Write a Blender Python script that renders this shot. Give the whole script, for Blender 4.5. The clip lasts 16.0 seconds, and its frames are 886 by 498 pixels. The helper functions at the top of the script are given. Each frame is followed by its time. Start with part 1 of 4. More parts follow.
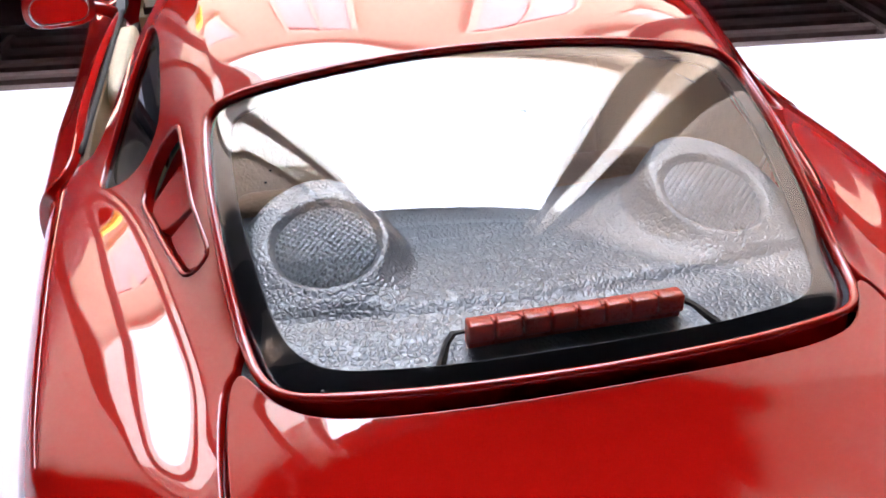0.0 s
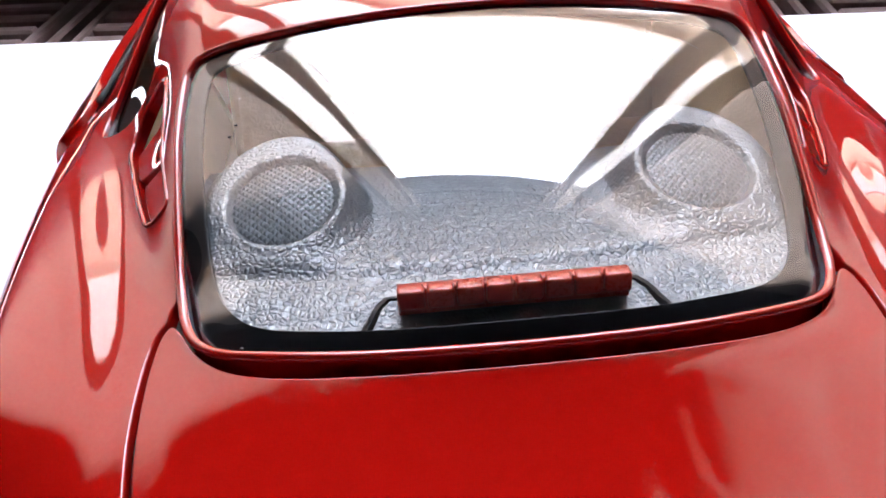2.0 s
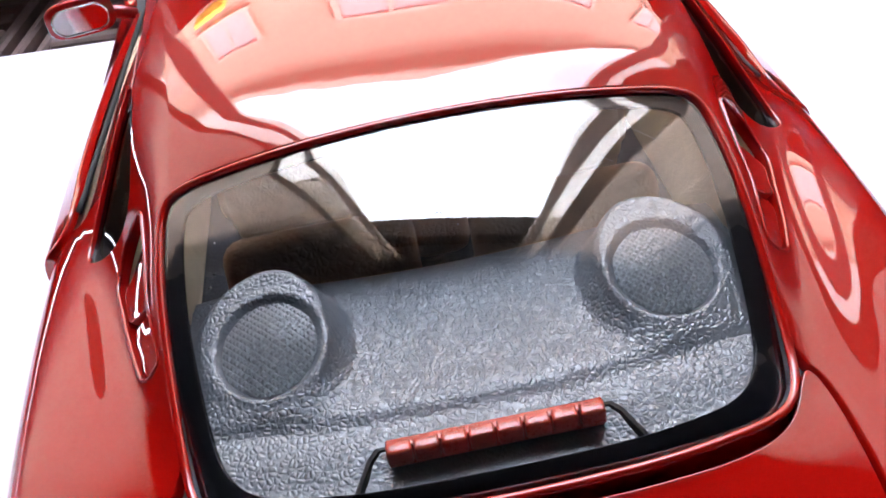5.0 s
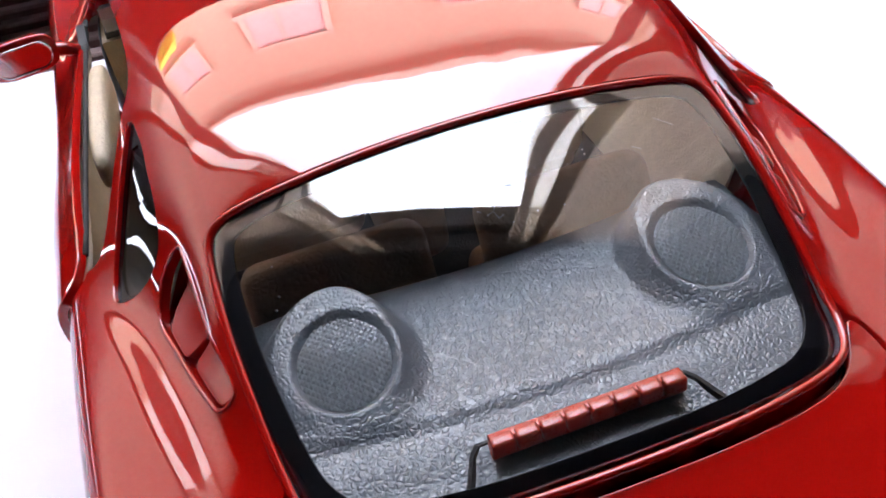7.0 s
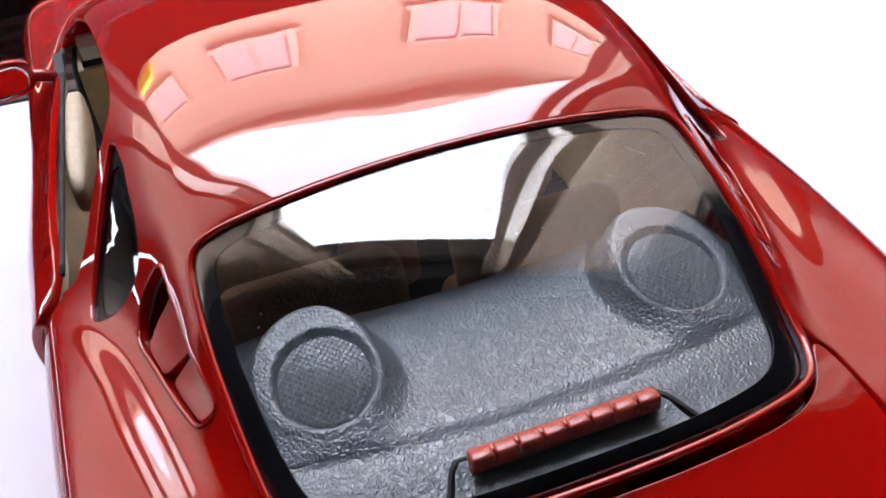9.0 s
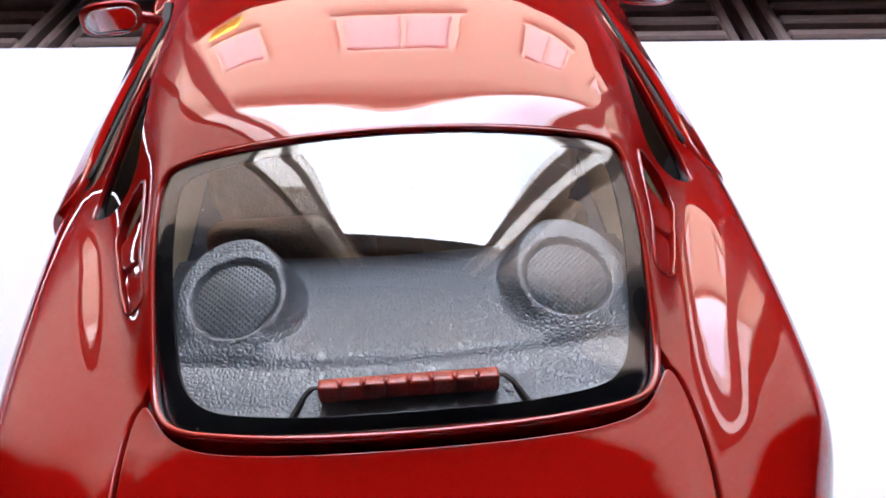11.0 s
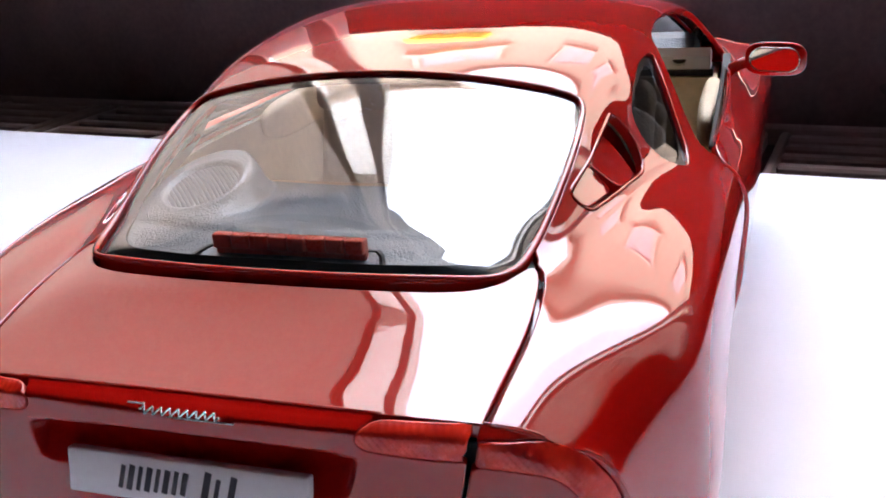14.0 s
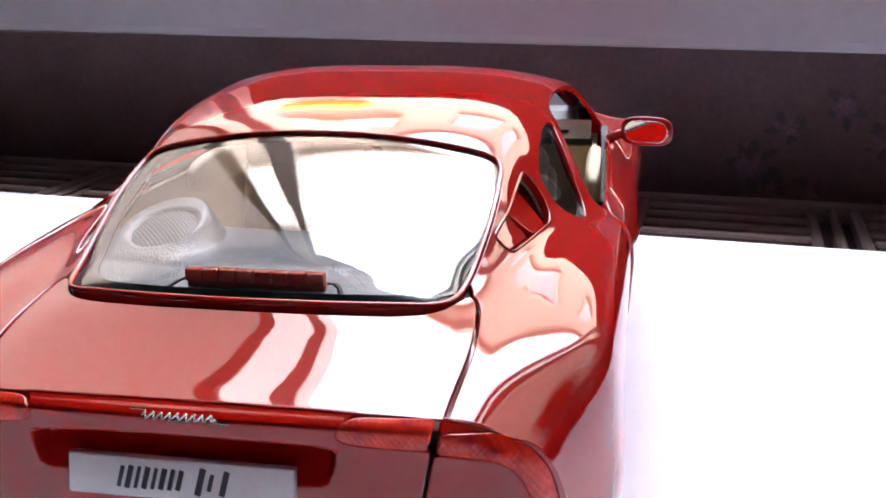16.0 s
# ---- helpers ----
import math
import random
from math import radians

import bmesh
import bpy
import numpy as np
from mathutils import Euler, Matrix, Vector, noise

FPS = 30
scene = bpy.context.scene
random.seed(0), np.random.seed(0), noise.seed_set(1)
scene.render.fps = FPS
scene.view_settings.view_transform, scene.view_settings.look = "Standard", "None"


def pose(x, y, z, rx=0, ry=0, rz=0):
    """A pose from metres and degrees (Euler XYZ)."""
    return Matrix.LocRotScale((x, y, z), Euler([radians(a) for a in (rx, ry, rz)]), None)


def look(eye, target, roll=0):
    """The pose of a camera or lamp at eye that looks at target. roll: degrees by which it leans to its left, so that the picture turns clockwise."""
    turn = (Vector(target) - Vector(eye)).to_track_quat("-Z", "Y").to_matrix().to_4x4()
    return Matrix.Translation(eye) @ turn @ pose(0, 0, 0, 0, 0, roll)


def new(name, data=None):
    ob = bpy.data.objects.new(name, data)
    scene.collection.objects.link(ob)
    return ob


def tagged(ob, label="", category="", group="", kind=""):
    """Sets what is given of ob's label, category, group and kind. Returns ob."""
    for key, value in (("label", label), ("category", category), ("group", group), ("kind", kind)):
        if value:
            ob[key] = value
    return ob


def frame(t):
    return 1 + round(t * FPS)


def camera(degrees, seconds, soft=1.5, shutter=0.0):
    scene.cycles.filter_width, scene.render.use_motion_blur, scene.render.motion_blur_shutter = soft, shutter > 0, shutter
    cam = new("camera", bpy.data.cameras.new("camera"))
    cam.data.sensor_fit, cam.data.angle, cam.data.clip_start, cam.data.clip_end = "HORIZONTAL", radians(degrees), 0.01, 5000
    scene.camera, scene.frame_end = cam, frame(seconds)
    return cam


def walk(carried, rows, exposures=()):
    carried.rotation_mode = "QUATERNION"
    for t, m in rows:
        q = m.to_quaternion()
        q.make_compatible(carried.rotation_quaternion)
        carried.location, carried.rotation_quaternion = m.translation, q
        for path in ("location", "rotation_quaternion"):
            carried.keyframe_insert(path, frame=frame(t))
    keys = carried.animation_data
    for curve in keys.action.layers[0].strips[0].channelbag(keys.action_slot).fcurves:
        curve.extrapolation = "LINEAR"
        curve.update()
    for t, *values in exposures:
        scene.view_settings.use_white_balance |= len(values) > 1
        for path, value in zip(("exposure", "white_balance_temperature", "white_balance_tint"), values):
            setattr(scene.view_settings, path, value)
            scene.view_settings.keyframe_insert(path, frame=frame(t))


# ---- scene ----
cam = camera(49.00, 16.0, soft=1.8)
PATH = [
    (0.0, (-0.0255, -0.1610, 0.1014), (-0.0072, -0.0762, 0.0515), -1.61),
    (0.5, (-0.0218, -0.1633, 0.0994), (-0.0075, -0.0767, 0.0515), -1.83),
    (1.0, (-0.0162, -0.1618, 0.1000), (-0.0077, -0.0761, 0.0492), -3.00),
    (1.5, (-0.0114, -0.1618, 0.0987), (-0.0066, -0.0756, 0.0484), -4.62),
    (2.0, (-0.0088, -0.1614, 0.0999), (-0.0047, -0.0765, 0.0471), -3.49),
    (2.5, (-0.0086, -0.1615, 0.1017), (-0.0044, -0.0775, 0.0475), -2.97),
    (3.0, (-0.0087, -0.1610, 0.1041), (-0.0046, -0.0783, 0.0480), -2.67),
    (3.5, (-0.0047, -0.1618, 0.1060), (-0.0048, -0.0797, 0.0490), -4.47),
    (4.0, (-0.0012, -0.1572, 0.1177), (-0.0036, -0.0779, 0.0568), -8.98),
    (6.5, (-0.0154, -0.1510, 0.1207), (-0.0044, -0.0728, 0.0594), -10.23),
    (7.0, (-0.0216, -0.1514, 0.1238), (-0.0063, -0.0749, 0.0613), -10.68),
    (7.5, (-0.0270, -0.1489, 0.1238), (-0.0066, -0.0741, 0.0607), -7.66),
    (8.0, (-0.0314, -0.1502, 0.1202), (-0.0063, -0.0731, 0.0616), -5.27),
    (10.5, (-0.0058, -0.1656, 0.1289), (0.0004, -0.0854, 0.0695), -7.87),
    (11.0, (-0.0001, -0.1731, 0.1253), (0.0044, -0.0909, 0.0685), -2.04),
    (11.5, (0.0098, -0.1812, 0.1222), (0.0083, -0.0969, 0.0684), -2.25),
    (12.0, (0.0125, -0.1869, 0.1157), (0.0097, -0.0997, 0.0668), -0.34),
    (12.5, (0.0147, -0.1900, 0.1109), (0.0099, -0.1014, 0.0649), 1.07),
    (13.0, (0.0372, -0.1852, 0.1048), (0.0095, -0.1009, 0.0587), -1.91),
    (13.5, (0.0482, -0.1847, 0.0991), (0.0151, -0.1002, 0.0569), -3.56),
    (14.0, (0.0514, -0.1907, 0.0928), (0.0210, -0.1022, 0.0576), -3.95),
    (14.5, (0.0543, -0.2069, 0.0888), (0.0275, -0.1145, 0.0615), -1.98),
    (15.0, (0.0568, -0.2130, 0.0858), (0.0313, -0.1199, 0.0598), -2.04),
    (15.5, (0.0484, -0.2120, 0.0918), (0.0302, -0.1185, 0.0612), -0.25),
    (16.0, (0.0461, -0.2121, 0.0959), (0.0293, -0.1180, 0.0666), -0.74),
]
walk(cam, [(t, look(e, g, r)) for t, e, g, r in PATH], [(0.0, 3.8, 5900, 10), (2.0, 3.88, 5900, 10), (4.0, 3.82, 5900, 10), (6.5, 3.58, 5900, 10), (11.0, 3.38, 5900, 10), (12.5, 3.36, 5900, 10), (14.5, 3.6, 5900, 10), (16.0, 3.8, 5900, 10)])
# ---- light and world ----
world = bpy.data.worlds.new("overcast_sky")
scene.world = world
world.use_nodes = True
wn = world.node_tree.nodes
sky = wn.new("ShaderNodeTexSky")
sky.sky_type = "NISHITA"
sky.sun_disc = False
sky.sun_elevation = radians(51)
sky.sun_rotation = radians(153)
sky.air_density, sky.dust_density = 1.3, 4.0
wn["Background"].inputs["Strength"].default_value = 0.15
veil = wn.new("ShaderNodeMix")
veil.data_type = "RGBA"
veil.inputs["Factor"].default_value = 0.72
veil.inputs["B"].default_value = (9.0, 8.9, 9.6, 1)
clouds = wn.new("ShaderNodeTexNoise")
clouds.inputs["Scale"].default_value, clouds.inputs["Detail"].default_value, clouds.inputs["Roughness"].default_value = 3.2, 5, 0.55
sky_dir = wn.new("ShaderNodeTexCoord")
cover = wn.new("ShaderNodeMapRange")
cover.inputs["From Min"].default_value, cover.inputs["From Max"].default_value = 0.36, 0.58
cover.inputs["To Min"].default_value, cover.inputs["To Max"].default_value = 0.52, 0.84
world.node_tree.links.new(sky_dir.outputs["Generated"], clouds.inputs["Vector"])
world.node_tree.links.new(clouds.outputs["Fac"], cover.inputs["Value"])
world.node_tree.links.new(cover.outputs[0], veil.inputs["Factor"])
world.node_tree.links.new(sky.outputs["Color"], veil.inputs["A"])
world.node_tree.links.new(veil.outputs["Result"], wn["Background"].inputs["Color"])

sun_data = bpy.data.lights.new("sun", "SUN")
sun_data.energy, sun_data.angle, sun_data.color = 1.2, radians(2), (1.0, 0.95, 0.88)
sun = new("sun", sun_data)
sun.matrix_world = look((1.2, -2.4, 3.4), (0, 0, 0))

# ---- materials ----
def material(name, color=(0.5, 0.5, 0.5), rough=0.5, metal=0.0, coat=0.0, spec=0.5, vary=0.0, scale=50.0, bump=0.0, bscale=400.0, trans=0.0, coat_rough=0.02, emit=0.0):
    m = bpy.data.materials.new(name)
    m.use_nodes = True
    nt = m.node_tree
    b = nt.nodes["Principled BSDF"]
    b.inputs["Base Color"].default_value = (*color, 1)
    b.inputs["Roughness"].default_value = rough
    b.inputs["Metallic"].default_value = metal
    b.inputs["Coat Weight"].default_value = coat
    b.inputs["Coat Roughness"].default_value = coat_rough
    b.inputs["Coat IOR"].default_value = 1.7
    b.inputs["Specular IOR Level"].default_value = spec
    b.inputs["Transmission Weight"].default_value = trans
    co = nt.nodes.new("ShaderNodeTexCoord")
    if vary > 0:
        n = nt.nodes.new("ShaderNodeTexNoise")
        n.inputs["Scale"].default_value, n.inputs["Detail"].default_value = scale, 6
        n2 = nt.nodes.new("ShaderNodeTexNoise")
        n2.inputs["Scale"].default_value, n2.inputs["Detail"].default_value = scale * 9, 3
        add = nt.nodes.new("ShaderNodeMath")
        add.operation = "ADD"
        r = nt.nodes.new("ShaderNodeMapRange")
        r.inputs["From Min"].default_value, r.inputs["From Max"].default_value = 0.6, 1.4
        r.inputs["To Min"].default_value, r.inputs["To Max"].default_value = 1 - vary, 1 + vary
        mix = nt.nodes.new("ShaderNodeVectorMath")
        mix.operation = "SCALE"
        mix.inputs[0].default_value = color
        for a in (n, n2):
            nt.links.new(co.outputs["Object"], a.inputs["Vector"])
        nt.links.new(n.outputs["Fac"], add.inputs[0])
        nt.links.new(n2.outputs["Fac"], add.inputs[1])
        nt.links.new(add.outputs[0], r.inputs["Value"])
        nt.links.new(r.outputs[0], mix.inputs["Scale"])
        nt.links.new(mix.outputs[0], b.inputs["Base Color"])
        rr = nt.nodes.new("ShaderNodeMapRange")
        rr.inputs["From Min"].default_value, rr.inputs["From Max"].default_value = 0.6, 1.4
        rr.inputs["To Min"].default_value, rr.inputs["To Max"].default_value = rough * (1 - vary * 0.6), min(1, rough * (1 + vary * 0.6))
        nt.links.new(add.outputs[0], rr.inputs["Value"])
        nt.links.new(rr.outputs[0], b.inputs["Roughness"])
    if bump > 0:
        n = nt.nodes.new("ShaderNodeTexNoise")
        n.inputs["Scale"].default_value, n.inputs["Detail"].default_value = bscale, 5
        bp = nt.nodes.new("ShaderNodeBump")
        bp.inputs["Strength"].default_value, bp.inputs["Distance"].default_value = bump, 0.0003
        nt.links.new(co.outputs["Object"], n.inputs["Vector"])
        nt.links.new(n.outputs["Fac"], bp.inputs["Height"])
        nt.links.new(bp.outputs["Normal"], b.inputs["Normal"])
        if coat > 0:
            nt.links.new(bp.outputs["Normal"], b.inputs["Coat Normal"])
    return m


def leather(name, color, rough=0.42, cell=1500.0, strength=0.8, vary=0.12, sheen=0.0):
    """Grained leather: wrinkled cells about half a millimetre wide with fine pores."""
    m = material(name, color, rough, vary=vary, scale=90)
    nt = m.node_tree
    co = nt.nodes.new("ShaderNodeTexCoord")
    warp = nt.nodes.new("ShaderNodeTexNoise")
    warp.inputs["Scale"].default_value, warp.inputs["Detail"].default_value = cell * 0.45, 2
    mul = nt.nodes.new("ShaderNodeVectorMath")
    mul.operation = "MULTIPLY_ADD"
    mul.inputs[1].default_value = (0.9 / cell,) * 3
    v = nt.nodes.new("ShaderNodeTexVoronoi")
    v.feature = "DISTANCE_TO_EDGE"
    v.inputs["Scale"].default_value = cell
    cr = nt.nodes.new("ShaderNodeMapRange")
    cr.interpolation_type = "SMOOTHSTEP"
    cr.inputs["From Max"].default_value = 0.32
    fine = nt.nodes.new("ShaderNodeTexNoise")
    fine.inputs["Scale"].default_value, fine.inputs["Detail"].default_value = cell * 0.5, 4
    add = nt.nodes.new("ShaderNodeMath")
    add.operation = "MULTIPLY_ADD"
    add.inputs[1].default_value = 1.1
    bp = nt.nodes.new("ShaderNodeBump")
    bp.inputs["Strength"].default_value, bp.inputs["Distance"].default_value = strength, 0.13 / cell
    L = nt.links.new
    L(co.outputs["Object"], warp.inputs["Vector"])
    L(warp.outputs["Color"], mul.inputs[0])
    L(co.outputs["Object"], mul.inputs[2])
    L(mul.outputs[0], v.inputs["Vector"])
    L(co.outputs["Object"], fine.inputs["Vector"])
    L(v.outputs["Distance"], cr.inputs["Value"])
    L(fine.outputs["Fac"], add.inputs[0])
    L(cr.outputs[0], add.inputs[2])
    L(add.outputs[0], bp.inputs["Height"])
    L(bp.outputs["Normal"], nt.nodes["Principled BSDF"].inputs["Normal"])
    L(bp.outputs["Normal"], nt.nodes["Principled BSDF"].inputs["Coat Normal"])
    nt.nodes["Principled BSDF"].inputs["Coat Weight"].default_value = sheen
    nt.nodes["Principled BSDF"].inputs["Coat Roughness"].default_value = 0.21
    return m


paint = material("red_lacquer", (0.37, 0.0042, 0.0022), 0.5, coat=1.0, spec=0.0, vary=0.05, scale=60, bump=0.045, bscale=130, coat_rough=0.01)
black_gloss = material("black_gloss", (0.005, 0.005, 0.008), 0.2, spec=0.25, vary=0.1, scale=200)
black_matt = material("black_matt", (0.012, 0.012, 0.013), 0.6, vary=0.2, scale=300)
rubber = material("rubber", (0.02, 0.02, 0.02), 0.75, vary=0.2, scale=300, bump=0.3, bscale=2500)
alloy = material("alloy", (0.6, 0.6, 0.62), 0.25, metal=1.0, vary=0.05, scale=300)
chrome = material("chrome", (0.85, 0.85, 0.87), 0.06, metal=1.0)
grey_leather = leather("grey_leather", (0.155, 0.18, 0.215), 0.32, 1800, 0.78, 0.08, 0.75)
cream_leather = leather("cream_leather", (0.70, 0.58, 0.40), 0.5, 1100, 0.4)
tan_leather = leather("tan_leather", (0.42, 0.27, 0.16), 0.5, 1100, 0.4)
dark_trim = leather("dark_trim", (0.035, 0.04, 0.055), 0.5, 1300, 0.5)
headlining = material("headlining", (0.28, 0.235, 0.19), 0.85, vary=0.1, scale=200, bump=0.3, bscale=3000)
def ribbed_lens():
    """Red lamp plastic: clear orange and deep red cloudily mixed under a fine cross-hatched relief."""
    m = material("red_lens", (0.6, 0.02, 0.008), 0.25, coat=0.6, spec=0.2)
    nt = m.node_tree
    b = nt.nodes["Principled BSDF"]
    co = nt.nodes.new("ShaderNodeTexCoord")
    cloud = nt.nodes.new("ShaderNodeTexNoise")
    cloud.inputs["Scale"].default_value, cloud.inputs["Detail"].default_value = 260, 2
    tone = nt.nodes.new("ShaderNodeValToRGB")
    tone.color_ramp.elements[0].position, tone.color_ramp.elements[0].color = 0.32, (0.42, 0.005, 0.003, 1)
    tone.color_ramp.elements[1].position, tone.color_ramp.elements[1].color = 0.62, (0.9, 0.03, 0.008, 1)
    nt.links.new(co.outputs["Object"], cloud.inputs["Vector"])
    nt.links.new(cloud.outputs["Fac"], tone.inputs["Fac"])
    nt.links.new(tone.outputs["Color"], b.inputs["Base Color"])
    height = None
    for turn in (38, -38):
        slant = nt.nodes.new("ShaderNodeMapping")
        slant.inputs["Rotation"].default_value = (0, radians(turn), 0)
        rib = nt.nodes.new("ShaderNodeTexWave")
        rib.bands_direction = "X"
        rib.inputs["Scale"].default_value = 560
        nt.links.new(co.outputs["Object"], slant.inputs["Vector"])
        nt.links.new(slant.outputs[0], rib.inputs["Vector"])
        if height is None:
            height = rib.outputs["Fac"]
        else:
            both = nt.nodes.new("ShaderNodeMath")
            both.operation = "ADD"
            nt.links.new(height, both.inputs[0])
            nt.links.new(rib.outputs["Fac"], both.inputs[1])
            height = both.outputs[0]
    relief = nt.nodes.new("ShaderNodeBump")
    relief.inputs["Strength"].default_value, relief.inputs["Distance"].default_value = 0.5, 0.00008
    nt.links.new(height, relief.inputs["Height"])
    nt.links.new(relief.outputs["Normal"], b.inputs["Normal"])
    return m


red_lens = ribbed_lens()
brake_red = material("brake_red", (0.62, 0.055, 0.026), 0.28, coat=0.4, vary=0.12, scale=400)
plate_white = material("plate_white", (0.84, 0.84, 0.89), 0.35, vary=0.04, scale=150)
scratch_white = material("scratch_white", (0.75, 0.75, 0.75), 0.6)
ink = material("ink", (0.012, 0.012, 0.03), 0.45)
silver = material("silver_script", (0.75, 0.75, 0.78), 0.25, metal=1.0)

def make_glass(name, tint, tintface=0.08, dust=False):
    """Thin clear pane: a mirror that strengthens towards grazing view, over a faint tint."""
    m = bpy.data.materials.new(name)
    m.use_nodes = True
    nt = m.node_tree
    nt.nodes.remove(nt.nodes["Principled BSDF"])
    out = nt.nodes["Material Output"]
    tr = nt.nodes.new("ShaderNodeBsdfTransparent")
    tr.inputs["Color"].default_value = (*tint, 1)
    gl = nt.nodes.new("ShaderNodeBsdfGlossy")
    gl.inputs["Roughness"].default_value = 0.0
    lw = nt.nodes.new("ShaderNodeLayerWeight")
    power = nt.nodes.new("ShaderNodeMath")
    power.operation = "POWER"
    power.inputs[1].default_value = 5.0
    mul = nt.nodes.new("ShaderNodeMath")
    mul.operation = "MULTIPLY_ADD"
    mul.use_clamp = True
    mul.inputs[1].default_value, mul.inputs[2].default_value = 1 - tintface, tintface
    mix = nt.nodes.new("ShaderNodeMixShader")
    nt.links.new(lw.outputs["Facing"], power.inputs[0])
    nt.links.new(power.outputs[0], mul.inputs[0])
    nt.links.new(mul.outputs[0], mix.inputs[0])
    nt.links.new(tr.outputs[0], mix.inputs[1])
    nt.links.new(gl.outputs[0], mix.inputs[2])
    nt.links.new(mix.outputs[0], out.inputs["Surface"])
    if dust:
        co = nt.nodes.new("ShaderNodeTexCoord")
        cells = nt.nodes.new("ShaderNodeTexVoronoi")
        cells.inputs["Scale"].default_value = 420
        grain = nt.nodes.new("ShaderNodeTexNoise")
        grain.inputs["Scale"].default_value, grain.inputs["Detail"].default_value = 60, 3
        size = nt.nodes.new("ShaderNodeMapRange")
        size.inputs["From Min"].default_value, size.inputs["From Max"].default_value = 0.52, 0.75
        size.inputs["To Min"].default_value, size.inputs["To Max"].default_value = 0.0, 0.07
        speck = nt.nodes.new("ShaderNodeMath")
        speck.operation = "LESS_THAN"
        faint = nt.nodes.new("ShaderNodeMath")
        faint.operation = "MULTIPLY"
        faint.inputs[1].default_value = 0.55
        # Faint dust film, added to lift dark areas like veiling haze.
        haze_film = nt.nodes.new("ShaderNodeMapRange")
        haze_film.inputs["From Min"].default_value, haze_film.inputs["From Max"].default_value = 0.3, 0.75
        haze_film.inputs["To Min"].default_value, haze_film.inputs["To Max"].default_value = 0.001, 0.008
        veiled = nt.nodes.new("ShaderNodeMath")
        veiled.operation = "ADD"
        white = nt.nodes.new("ShaderNodeBsdfDiffuse")
        white.inputs["Color"].default_value = (0.7, 0.7, 0.7, 1)
        over = nt.nodes.new("ShaderNodeMixShader")
        nt.links.new(co.outputs["Object"], cells.inputs["Vector"])
        nt.links.new(co.outputs["Object"], grain.inputs["Vector"])
        nt.links.new(grain.outputs["Fac"], size.inputs["Value"])
        nt.links.new(cells.outputs["Distance"], speck.inputs[0])
        nt.links.new(size.outputs[0], speck.inputs[1])
        nt.links.new(speck.outputs[0], faint.inputs[0])
        nt.links.new(grain.outputs["Fac"], haze_film.inputs["Value"])
        nt.links.new(faint.outputs[0], veiled.inputs[0])
        nt.links.new(haze_film.outputs[0], veiled.inputs[1])
        nt.links.new(veiled.outputs[0], over.inputs[0])
        nt.links.new(mix.outputs[0], over.inputs[1])
        nt.links.new(white.outputs[0], over.inputs[2])
        nt.links.new(over.outputs[0], out.inputs["Surface"])
    return m

side_glass = make_glass("side_glass", (0.13, 0.135, 0.15), 0.07)
clear_glass = make_glass("clear_glass", (0.95, 0.96, 0.95), 0.15, True)

white_table = material("white_table", (0.86, 0.85, 0.92), 0.45, vary=0.03, scale=6, bump=0.1, bscale=500)
# Unseen room surfaces coloured dark so the lacquer mirrors a dim room.
dim_wall = material("room_wall", (0.062, 0.054, 0.048), 0.9, vary=0.08, scale=3, bump=0.2, bscale=200)
dim_ceiling = material("dim_ceiling", (0.06, 0.053, 0.049), 0.9, vary=0.05, scale=2)
sill_paint = material("sill_paint", (0.44, 0.415, 0.44), 0.5, vary=0.06, scale=20, bump=0.1, bscale=120)
grille_paint = material("grille_paint", (0.33, 0.235, 0.21), 0.6, vary=0.15, scale=60)
floor_wood = material("floor_wood", (0.22, 0.13, 0.07), 0.4, vary=0.3, scale=8)

